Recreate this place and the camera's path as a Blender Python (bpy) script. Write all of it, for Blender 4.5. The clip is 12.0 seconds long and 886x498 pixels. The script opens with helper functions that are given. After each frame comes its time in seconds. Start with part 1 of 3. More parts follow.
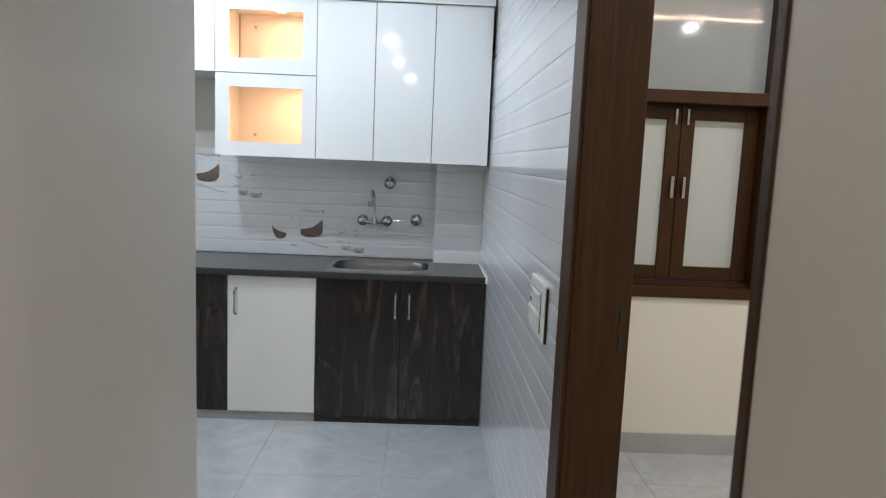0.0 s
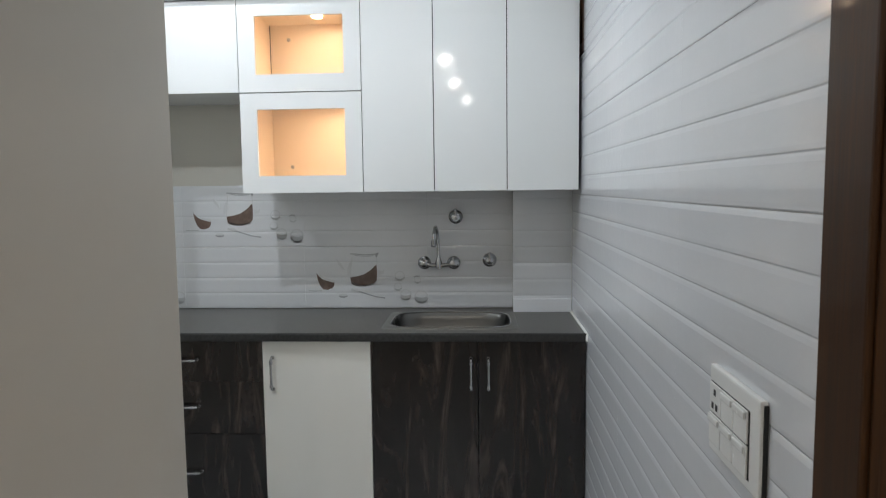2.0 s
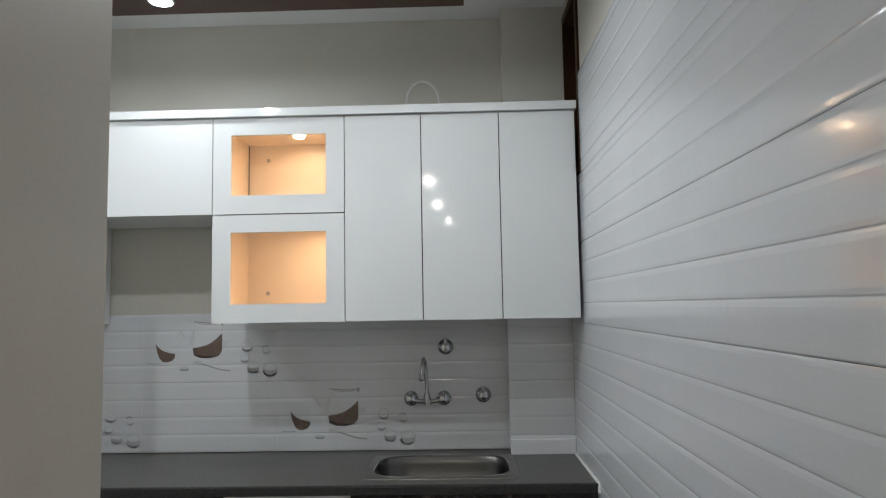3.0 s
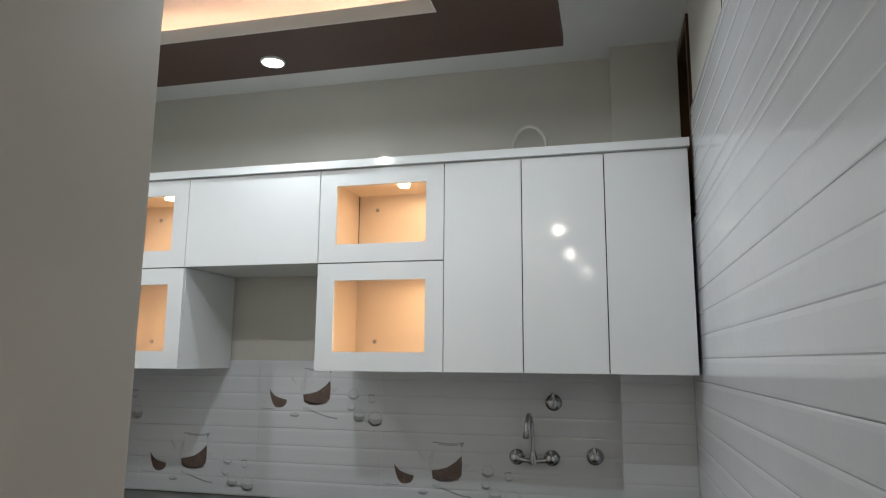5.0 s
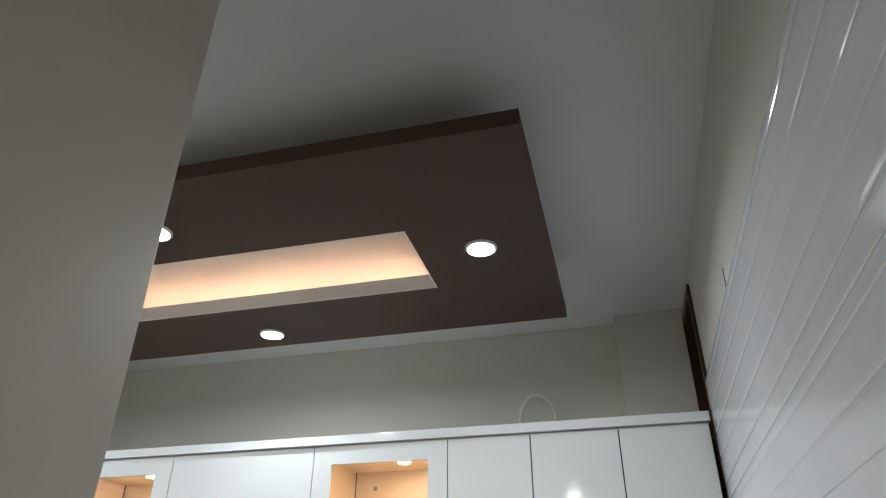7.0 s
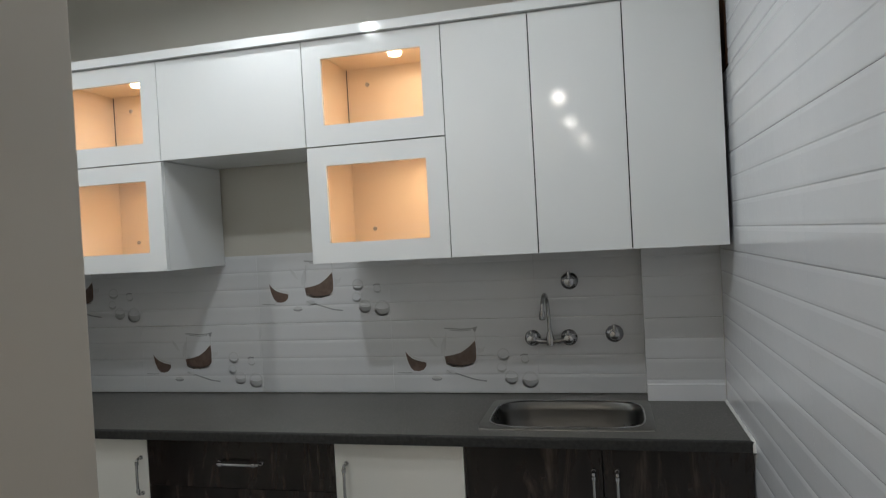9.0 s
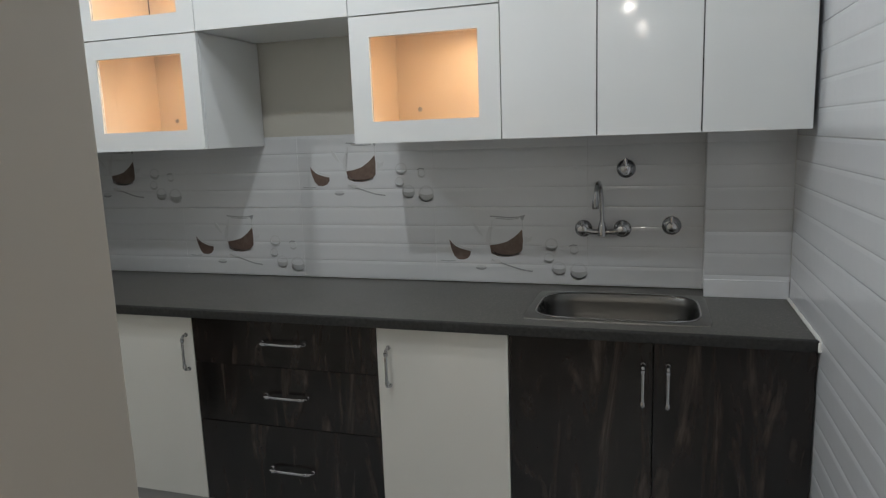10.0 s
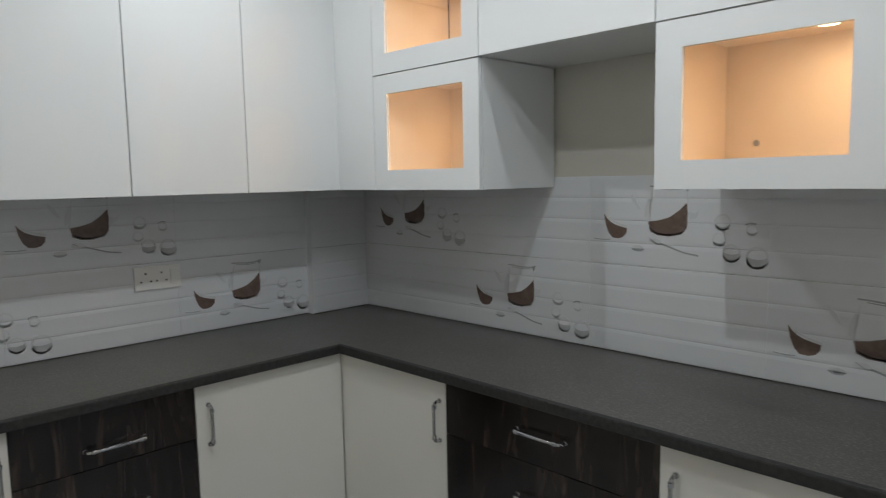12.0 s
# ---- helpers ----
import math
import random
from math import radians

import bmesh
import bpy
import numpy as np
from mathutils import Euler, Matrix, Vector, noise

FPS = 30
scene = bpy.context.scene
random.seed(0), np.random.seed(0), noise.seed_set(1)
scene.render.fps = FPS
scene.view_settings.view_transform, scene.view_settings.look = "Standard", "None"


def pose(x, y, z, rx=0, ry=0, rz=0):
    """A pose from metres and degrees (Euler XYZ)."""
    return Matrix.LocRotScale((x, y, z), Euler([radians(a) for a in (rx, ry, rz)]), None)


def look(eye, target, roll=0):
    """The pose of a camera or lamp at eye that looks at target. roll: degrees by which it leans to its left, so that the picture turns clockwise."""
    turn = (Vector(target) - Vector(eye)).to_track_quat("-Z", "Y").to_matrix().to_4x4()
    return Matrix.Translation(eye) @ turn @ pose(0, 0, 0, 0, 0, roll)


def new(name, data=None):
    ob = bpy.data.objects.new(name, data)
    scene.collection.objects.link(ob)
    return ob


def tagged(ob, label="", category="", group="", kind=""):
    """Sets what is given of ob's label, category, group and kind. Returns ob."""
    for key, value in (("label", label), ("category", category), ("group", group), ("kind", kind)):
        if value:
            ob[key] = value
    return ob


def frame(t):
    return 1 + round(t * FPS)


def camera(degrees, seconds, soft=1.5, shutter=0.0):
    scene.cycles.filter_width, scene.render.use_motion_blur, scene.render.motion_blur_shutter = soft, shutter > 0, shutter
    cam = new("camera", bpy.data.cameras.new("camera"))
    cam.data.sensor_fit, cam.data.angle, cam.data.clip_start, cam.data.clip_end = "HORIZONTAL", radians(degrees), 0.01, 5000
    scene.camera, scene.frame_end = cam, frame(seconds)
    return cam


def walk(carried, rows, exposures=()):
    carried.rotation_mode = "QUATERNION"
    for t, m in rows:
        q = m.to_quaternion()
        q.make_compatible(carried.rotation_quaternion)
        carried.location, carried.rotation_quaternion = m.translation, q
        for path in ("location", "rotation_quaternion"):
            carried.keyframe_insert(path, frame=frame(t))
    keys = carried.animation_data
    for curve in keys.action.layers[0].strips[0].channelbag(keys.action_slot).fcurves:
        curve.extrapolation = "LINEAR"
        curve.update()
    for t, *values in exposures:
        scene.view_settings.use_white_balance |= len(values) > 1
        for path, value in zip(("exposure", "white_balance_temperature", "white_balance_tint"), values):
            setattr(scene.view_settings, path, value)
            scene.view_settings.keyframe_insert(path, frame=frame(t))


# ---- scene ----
cam = camera(66.6, 12.0, 1.15, 0.2)
PATH = [
    (0, (-0.350, -4.219, 1.461), (-0.292, -2.236, 1.207), 2.4),
    (0.5, (-0.476, -4.027, 1.474), (-0.286, -2.053, 1.22), -0.1),
    (1, (-0.526, -3.856, 1.441), (-0.442, -1.884, 1.12), 0.0),
    (1.5, (-0.462, -3.609, 1.445), (-0.521, -1.629, 1.167), -0.3),
    (2, (-0.441, -3.441, 1.47), (-0.556, -1.453, 1.288), -0.7),
    (2.5, (-0.476, -3.243, 1.491), (-0.528, -1.244, 1.465), 1.2),
    (3, (-0.491, -3.175, 1.51), (-0.545, -1.183, 1.678), -1.0),
    (5, (-0.318, -3.056, 1.502), (-0.795, -1.14, 1.826), 0.45),
    (5.5, (-0.306, -3.062, 1.545), (-0.767, -1.188, 2.069), 1.1),
    (6, (-0.29, -3.051, 1.572), (-0.786, -1.229, 2.231), 0.7),
    (6.5, (-0.312, -3.005, 1.59), (-0.753, -1.228, 2.394), 0.4),
    (7, (-0.321, -2.966, 1.63), (-0.762, -1.295, 2.637), 0.3),
    (7.5, (-0.354, -2.931, 1.627), (-0.775, -1.08, 2.257), -1.6),
    (9.5, (-0.432, -2.803, 1.497), (-0.95, -0.878, 1.332), -2.6),
    (10, (-0.46, -2.726, 1.475), (-1.061, -0.847, 1.141), -2.1),
    (10.5, (-0.423, -2.548, 1.455), (-1.303, -0.786, 1.108), -4.0),
    (11, (-0.447, -2.407, 1.457), (-1.601, -0.802, 1.157), -2.6),
    (11.5, (-0.512, -2.25, 1.47), (-1.735, -0.684, 1.24), -1.2),
    (12, (-0.598, -2.153, 1.493), (-2.017, -0.759, 1.286), -1.1),
]
walk(cam, [(t, look(eye, target, roll)) for t, eye, target, roll in PATH],
     [(0, 0.28, 6100, 10), (0.5, 0.15, 6180, 10), (1, 0.12, 6200, 10), (2, -0.04, 6420, 10), (2.5, -0.15, 6480, 10), (3, -0.35, 6550, 10), (5, -0.45, 6650, 10),
      (7.5, -0.42, 6600, 10), (9.5, -0.58, 6700, 10), (10.0, -0.45, 6650, 10), (10.5, -0.04, 6560, 10), (11.0, -0.10, 6560, 10), (11.5, -0.20, 6600, 10), (12, -0.50, 6650, 10)])

# ---- world, lamps and exposure ----
world = bpy.data.worlds.new("world")
scene.world = world
world.use_nodes = True
world.node_tree.nodes["Background"].inputs[0].default_value = (0.5, 0.6, 0.8, 1)
world.node_tree.nodes["Background"].inputs[1].default_value = 0.02

COOL = (0.88, 0.95, 1.0)
NEUTRAL = (1.0, 0.96, 0.90)
CEIL = 2.90          # ceiling height
WT = 0.848           # worktop height
LW = -3.40           # west wall of the kitchen
CX = -1.06           # west wall of the passage
KY = -2.11           # where the passage opens into the kitchen


def lamp(name, x, y, z, watts, size, colour):
    d = bpy.data.lights.new(name, "AREA")
    d.shape, d.size, d.energy, d.color = "DISK", size, watts, colour
    ob = new(name, d)
    ob.matrix_world = pose(x, y, z)
    return ob


PANEL_SPOTS = [(-0.67, -1.18), (-1.62, -0.716), (-1.60, -1.513), (-2.56, -1.15)]
PANEL_WATTS = [6.4, 4.6, 10.6, 7.2]
LOBBY_SPOTS = [(-0.83, -5.0), (-0.80, -6.7), (-0.68, -8.5), (0.42, -9.4)]
ROOM_SPOTS = [(1.1, -2.0), (2.4, -2.0), (0.9, -4.2), (2.2, -4.2)]
for (sx, sy), watts in zip(PANEL_SPOTS, PANEL_WATTS):
    lamp("kitchen_spot_lamp", sx, sy, 2.678, watts, 0.045, COOL)
for sx, sy in LOBBY_SPOTS:
    lamp("passage_spot_lamp", sx, sy, CEIL - 0.022, 12.0, 0.075, NEUTRAL)
for sx, sy in ROOM_SPOTS:
    lamp("room_spot_lamp", sx, sy, CEIL - 0.022, 11.0, 0.075, NEUTRAL)

# ---- materials ----


def material(name, rough=0.5, metal=0.0, coat=0.0):
    m = bpy.data.materials.new(name)
    m.use_nodes = True
    nt = m.node_tree
    b = nt.nodes["Principled BSDF"]
    b.inputs["Roughness"].default_value = rough
    b.inputs["Metallic"].default_value = metal
    b.inputs["Coat Weight"].default_value = coat
    b.inputs["Coat Roughness"].default_value = 0.04
    return m, nt, b


def coords(nt, scale=(1, 1, 1)):
    tc = nt.nodes.new("ShaderNodeNewGeometry")
    mp = nt.nodes.new("ShaderNodeMapping")
    mp.inputs["Scale"].default_value = scale
    nt.links.new(tc.outputs["Position"], mp.inputs["Vector"])
    return mp.outputs["Vector"]


def noise_tex(nt, vec, scale, detail=4.0, rough=0.55, distortion=0.0):
    n = nt.nodes.new("ShaderNodeTexNoise")
    n.inputs["Scale"].default_value = scale
    n.inputs["Detail"].default_value = detail
    n.inputs["Roughness"].default_value = rough
    n.inputs["Distortion"].default_value = distortion
    nt.links.new(vec, n.inputs["Vector"])
    return n.outputs["Fac"]


def ramp(nt, fac, stops):
    r = nt.nodes.new("ShaderNodeValToRGB")
    el = r.color_ramp.elements
    while len(el) < len(stops):
        el.new(0.5)
    for e, (p, c) in zip(el, stops):
        e.position, e.color = p, (*c, 1)
    nt.links.new(fac, r.inputs["Fac"])
    return r.outputs["Color"]


def mixed(nt, fac, a, b, mode="MIX"):
    m = nt.nodes.new("ShaderNodeMix")
    m.data_type, m.blend_type = "RGBA", mode
    if isinstance(fac, float):
        m.inputs[0].default_value = fac
    else:
        nt.links.new(fac, m.inputs[0])
    nt.links.new(a, m.inputs[6])
    nt.links.new(b, m.inputs[7])
    return m.outputs[2]


def bump(nt, b, height, strength, distance):
    n = nt.nodes.new("ShaderNodeBump")
    n.inputs["Strength"].default_value = strength
    n.inputs["Distance"].default_value = distance
    nt.links.new(height, n.inputs["Height"])
    nt.links.new(n.outputs["Normal"], b.inputs["Normal"])


def rough_var(nt, b, fac, lo, hi):
    r = nt.nodes.new("ShaderNodeMapRange")
    r.inputs["To Min"].default_value = lo
    r.inputs["To Max"].default_value = hi
    nt.links.new(fac, r.inputs["Value"])
    nt.links.new(r.outputs["Result"], b.inputs["Roughness"])


def mottled(name, a, c, scale=3.0, rough=0.5, coat=0.0, relief=0.1, fine=60.0, stretch=(1, 1, 1)):
    """A painted or laminated surface with two scales of variation."""
    m, nt, b = material(name, rough, 0.0, coat)
    v = coords(nt, stretch)
    big = noise_tex(nt, v, scale, 5.0)
    small = noise_tex(nt, v, fine, 3.0)
    nt.links.new(ramp(nt, big, [(0.3, a), (0.7, c)]), b.inputs["Base Color"])
    rough_var(nt, b, small, max(0.02, rough - 0.06), rough + 0.06)
    bump(nt, b, small, relief, 0.002)
    return m


def wood(name, tones, axis_scale, rough, coat=0.0, detail=8.0, distortion=1.5):
    m, nt, b = material(name, rough, 0.0, coat)
    v = coords(nt, axis_scale)
    info = nt.nodes.new("ShaderNodeObjectInfo")
    off = nt.nodes.new("ShaderNodeVectorMath")
    off.operation = "MULTIPLY_ADD"
    off.inputs[1].default_value = (1, 1, 1)
    nt.links.new(v, off.inputs[0])
    comb = nt.nodes.new("ShaderNodeCombineXYZ")
    mul = nt.nodes.new("ShaderNodeMath")
    mul.operation = "MULTIPLY"
    mul.inputs[1].default_value = 17.0
    nt.links.new(info.outputs["Random"], mul.inputs[0])
    nt.links.new(mul.outputs[0], comb.inputs[2])
    nt.links.new(comb.outputs[0], off.inputs[2])
    grain = noise_tex(nt, off.outputs[0], 1.0, detail, 0.62, distortion)
    fine = noise_tex(nt, off.outputs[0], 7.0, 5.0, 0.6, 0.4)
    n = len(tones)
    col = ramp(nt, grain, [(0.3 + 0.4 * i / (n - 1), t) for i, t in enumerate(tones)])
    streak = ramp(nt, fine, [(0.35, (0.55, 0.55, 0.55)), (0.65, (1, 1, 1))])
    nt.links.new(mixed(nt, 0.8, col, streak, "MULTIPLY"), b.inputs["Base Color"])
    rough_var(nt, b, fine, rough - 0.05, rough + 0.1)
    bump(nt, b, fine, 0.12, 0.001)
    return m


def glow(name, colour, strength):
    m, nt, b = material(name, 0.5)
    b.inputs["Base Color"].default_value = (0.8, 0.8, 0.8, 1)
    b.inputs["Emission Color"].default_value = (*colour, 1)
    b.inputs["Emission Strength"].default_value = strength
    return m


def metal_mat(name, colour, rough, stretch=(1, 1, 1), fine=200.0):
    m, nt, b = material(name, rough, 1.0)
    b.inputs["Base Color"].default_value = (*colour, 1)
    v = coords(nt, stretch)
    f = noise_tex(nt, v, fine, 3.0)
    rough_var(nt, b, f, rough * 0.7, rough * 1.4)
    return m


M_WALL = mottled("passage_paint", (0.57, 0.520, 0.450), (0.61, 0.560, 0.490), 1.2, 0.42, 0.0, 0.08, 45)
M_CREAM = mottled("cream_paint", (0.73, 0.69, 0.60), (0.77, 0.73, 0.64), 1.0, 0.5, 0.0, 0.08, 45)
M_KITCHEN = mottled("kitchen_paint", (0.62, 0.595, 0.535), (0.66, 0.635, 0.575), 1.0, 0.5, 0.0, 0.08, 45)
M_CEIL = mottled("ceiling_white_paint", (0.76, 0.76, 0.75), (0.80, 0.80, 0.79), 0.9, 0.6, 0.0, 0.06, 50)
M_GLOSS = mottled("white_gloss_laminate", (0.80, 0.82, 0.82), (0.83, 0.84, 0.84), 0.8, 0.075, 0.0, 0.03, 11)
M_MATT = mottled("offwhite_laminate", (0.74, 0.72, 0.67), (0.78, 0.76, 0.71), 0.9, 0.30, 0.0, 0.03, 60)
M_DARKWOOD = wood("dark_wood_laminate", [(0.004, 0.0035, 0.0035), (0.009, 0.007, 0.0065), (0.026, 0.018, 0.015), (0.085, 0.064, 0.053)], (8, 8, 1.3), 0.20, 0.0, 9.0, 2.4)
M_BROWN = wood("brown_polished_wood", [(0.046, 0.0165, 0.0035), (0.056, 0.021, 0.0045), (0.070, 0.027, 0.006)], (30, 30, 1.1), 0.42, 0.05)
M_BROWN.node_tree.nodes["Principled BSDF"].inputs["Specular IOR Level"].default_value = 0.25
M_PANEL = mottled("brown_ceiling_paint", (0.060, 0.025, 0.014), (0.073, 0.032, 0.018), 2.0, 0.6, 0.0, 0.05, 60)
M_PEACH = mottled("beige_cabinet_laminate", (0.77, 0.64, 0.50), (0.82, 0.69, 0.55), 6.0, 0.38, 0.0, 0.05, 70)
M_GREYWALL = mottled("grey_cement_wall", (0.50, 0.50, 0.49), (0.56, 0.56, 0.55), 2.0, 0.6, 0.0, 0.1, 50)
M_PLASTIC = mottled("white_plastic", (0.80, 0.80, 0.78), (0.82, 0.82, 0.80), 4.0, 0.25, 0.0, 0.01, 80)
M_WHITETRIM = mottled("white_trim_paint", (0.78, 0.77, 0.74), (0.82, 0.81, 0.78), 2.0, 0.5, 0.0, 0.03, 60)
M_SKIRT = mottled("grey_skirting_stone", (0.36, 0.36, 0.35), (0.44, 0.44, 0.43), 5.0, 0.25, 0.0, 0.02, 60)
M_PLINTH = mottled("grey_plinth_laminate", (0.30, 0.29, 0.28), (0.36, 0.35, 0.34), 5.0, 0.4, 0.0, 0.05, 60)
M_GROUT = mottled("pale_grout", (0.48, 0.48, 0.48), (0.56, 0.56, 0.56), 9.0, 0.8, 0.0, 0.2, 120)
M_BLACK = mottled("black_gap", (0.012, 0.012, 0.012), (0.02, 0.02, 0.02), 9.0, 0.6)
M_CHROME = metal_mat("chrome", (0.50, 0.50, 0.51), 0.14)
# bowl copy of the sink steel, its colour darkened for the shade inside
M_STEEL = metal_mat("shaded_bowl_steel", (0.14, 0.138, 0.132), 0.28, (1, 1, 1), 3)
M_FLANGE = metal_mat("satin_steel", (0.27, 0.267, 0.255), 0.34, (1, 1, 1), 20)
M_BLUEGREY = mottled("grey_shadow_print", (0.34, 0.35, 0.37), (0.46, 0.47, 0.48), 18.0, 0.12, 0.3, 0.01, 70)
M_PALEPRINT = mottled("pale_grey_print", (0.66, 0.67, 0.685), (0.71, 0.72, 0.735), 12.0, 0.12, 0.3, 0.01, 70)
M_BUBBLE = mottled("grey_bubble_print", (0.46, 0.47, 0.48), (0.58, 0.59, 0.60), 18.0, 0.12, 0.3, 0.01, 70)
M_CABLE = mottled("white_cable", (0.74, 0.74, 0.70), (0.78, 0.78, 0.74), 9.0, 0.45)
M_COOLGLOW = glow("cool_lamp_glow", (0.86, 0.93, 1.0), 60.0)
M_NEUTGLOW = glow("neutral_lamp_glow", (1.0, 0.95, 0.88), 30.0)
M_PUCKGLOW = glow("warm_puck_glow", (1.0, 0.70, 0.42), 14.0)
M_STRIPGLOW = glow("warm_strip_glow", (1.0, 0.64, 0.43), 34.0)


def tile_white():
    m, nt, b = material("white_glazed_tile", 0.13, 0.0, 0.4)
    v = coords(nt)
    big = noise_tex(nt, v, 2.2, 4.0)
    wave = noise_tex(nt, v, 26.0, 2.0)
    nt.links.new(ramp(nt, big, [(0.3, (0.73, 0.745, 0.77)), (0.7, (0.78, 0.79, 0.81))]), b.inputs["Base Color"])
    rough_var(nt, b, big, 0.10, 0.17)
    fine = noise_tex(nt, v, 190.0, 2.0)
    add = nt.nodes.new("ShaderNodeMath")
    add.operation = "MULTIPLY_ADD"
    add.inputs[1].default_value = 0.16
    nt.links.new(fine, add.inputs[0])
    nt.links.new(wave, add.inputs[2])
    bump(nt, b, add.outputs[0], 0.13, 0.003)
    return m


def granite():
    m, nt, b = material("dark_grey_granite", 0.32)
    v = coords(nt)
    spk = noise_tex(nt, v, 150.0, 3.0, 0.75)
    big = noise_tex(nt, v, 5.0, 4.0)
    a = ramp(nt, spk, [(0.30, (0.040, 0.038, 0.035)), (0.52, (0.088, 0.083, 0.076)), (0.72, (0.24, 0.225, 0.20))])
    c = ramp(nt, big, [(0.3, (0.82, 0.82, 0.82)), (0.7, (1, 1, 1))])
    nt.links.new(mixed(nt, 1.0, a, c, "MULTIPLY"), b.inputs["Base Color"])
    rough_var(nt, b, spk, 0.26, 0.42)
    bump(nt, b, spk, 0.05, 0.0006)
    return m


def floor_stone():
    m, nt, b = material("grey_veined_floor_tile", 0.16, 0.0, 0.2)
    info = nt.nodes.new("ShaderNodeObjectInfo")
    v = coords(nt)
    add = nt.nodes.new("ShaderNodeVectorMath")
    sc = nt.nodes.new("ShaderNodeVectorMath")
    sc.operation = "SCALE"
    sc.inputs[0].default_value = (7.0, 3.0, 5.0)
    nt.links.new(info.outputs["Random"], sc.inputs["Scale"])
    nt.links.new(v, add.inputs[0])
    nt.links.new(sc.outputs[0], add.inputs[1])
    cloud = noise_tex(nt, add.outputs[0], 2.6, 7.0, 0.6, 1.2)
    vein = noise_tex(nt, add.outputs[0], 1.5, 8.0, 0.6, 2.5)
    a = ramp(nt, cloud, [(0.25, (0.37, 0.385, 0.39)), (0.75, (0.47, 0.485, 0.49))])
    c = ramp(nt, vein, [(0.44, (1, 1, 1)), (0.5, (1.09, 1.09, 1.09)), (0.56, (1, 1, 1))])
    nt.links.new(mixed(nt, 1.0, a, c, "MULTIPLY"), b.inputs["Base Color"])
    rough_var(nt, b, cloud, 0.12, 0.24)
    return m


def dark_marble():
    m, nt, b = material("dark_marble", 0.18)
    v = coords(nt)
    cloud = noise_tex(nt, v, 7.0, 8.0, 0.65, 2.0)
    fleck = noise_tex(nt, v, 22.0, 5.0, 0.6, 1.0)
    a = ramp(nt, cloud, [(0.3, (0.028, 0.028, 0.032)), (0.6, (0.065, 0.063, 0.066)), (0.75, (0.12, 0.115, 0.11))])
    c = ramp(nt, fleck, [(0.62, (1, 1, 1)), (0.75, (2.6, 2.4, 2.2))])
    nt.links.new(mixed(nt, 1.0, a, c, "MULTIPLY"), b.inputs["Base Color"])
    return m


def frosted():
    m, nt, b = material("frosted_glass", 0.35)
    v = coords(nt)
    n = noise_tex(nt, v, 160.0, 2.0)
    nt.links.new(ramp(nt, n, [(0.3, (0.48, 0.50, 0.47)), (0.7, (0.56, 0.58, 0.54))]), b.inputs["Base Color"])
    bump(nt, b, n, 0.2, 0.001)
    return m


def clear_glass(name, tint, rough):
    m, nt, b = material(name, rough)
    b.inputs["Base Color"].default_value = (*tint, 1)
    b.inputs["Transmission Weight"].default_value = 1.0
    b.inputs["IOR"].default_value = 1.45
    return m


def printed(name, a, c):
    m, nt, b = material(name, 0.14, 0.0, 0.3)
    v = coords(nt, (1, 1, 1))
    n = noise_tex(nt, v, 30.0, 5.0, 0.6, 0.8)
    nt.links.new(ramp(nt, n, [(0.3, a), (0.7, c)]), b.inputs["Base Color"])
    return m


M_TILE = tile_white()
M_GRANITE = granite()
M_FLOOR = floor_stone()
M_MARBLE = dark_marble()
M_MARBLE2 = mottled("light_grey_marble", (0.22, 0.22, 0.23), (0.34, 0.34, 0.35), 7.0, 0.2, 0.0, 0.02, 30)
M_MARBLE3 = mottled("brown_grey_marble", (0.12, 0.105, 0.092), (0.18, 0.16, 0.14), 9.0, 0.2, 0.0, 0.02, 30)
M_FROST = frosted()
M_GRANEDGE = mottled("sawn_granite_edge", (0.010, 0.010, 0.0095), (0.034, 0.033, 0.031), 70.0, 0.62, 0.0, 0.3, 200)
M_GLASS = clear_glass("clear_glass", (0.97, 0.98, 0.97), 0.0)
M_DARKGLASS = mottled("dim_window_glass", (0.34, 0.36, 0.36), (0.38, 0.40, 0.40), 2.0, 0.05, 0.9, 0.0, 20)
M_BROWNPRINT = printed("brown_cup_print", (0.13, 0.085, 0.070), (0.20, 0.14, 0.115))

# ---- mesh helpers ----


def finish(bm, name, mat, parent=None, label="", smooth=False):
    bmesh.ops.recalc_face_normals(bm, faces=bm.faces)
    me = bpy.data.meshes.new(name)
    bm.to_mesh(me)
    bm.free()
    if smooth:
        for p in me.polygons:
            p.use_smooth = True
        me.set_sharp_from_angle(angle=radians(40))
    me.materials.append(mat)
    ob = new(name, me)
    if parent is not None:
        ob.parent = parent
    if label:
        ob["label"] = label
    return ob


def part(name, bm, mat, parent, label="", smooth=False):
    return finish(bm, name, mat, parent, label, smooth)


def add_box(bm, lo, hi, bevel=0.0):
    lo, hi = Vector(lo), Vector(hi)
    c, s = (lo + hi) / 2, hi - lo
    r = bmesh.ops.create_cube(bm, size=1.0, matrix=Matrix.Translation(c) @ Matrix.Diagonal((*s, 1)))
    if bevel:
        edges = list({e for v in r["verts"] for e in v.link_edges})
        bmesh.ops.bevel(bm, geom=edges, offset=bevel, segments=2, affect="EDGES", profile=0.6)
    return bm


def box(lo, hi, bevel=0.0):
    return add_box(bmesh.new(), lo, hi, bevel)


def boxes(items, bevel=0.0):
    bm = bmesh.new()
    for lo, hi in items:
        add_box(bm, lo, hi, bevel)
    return bm


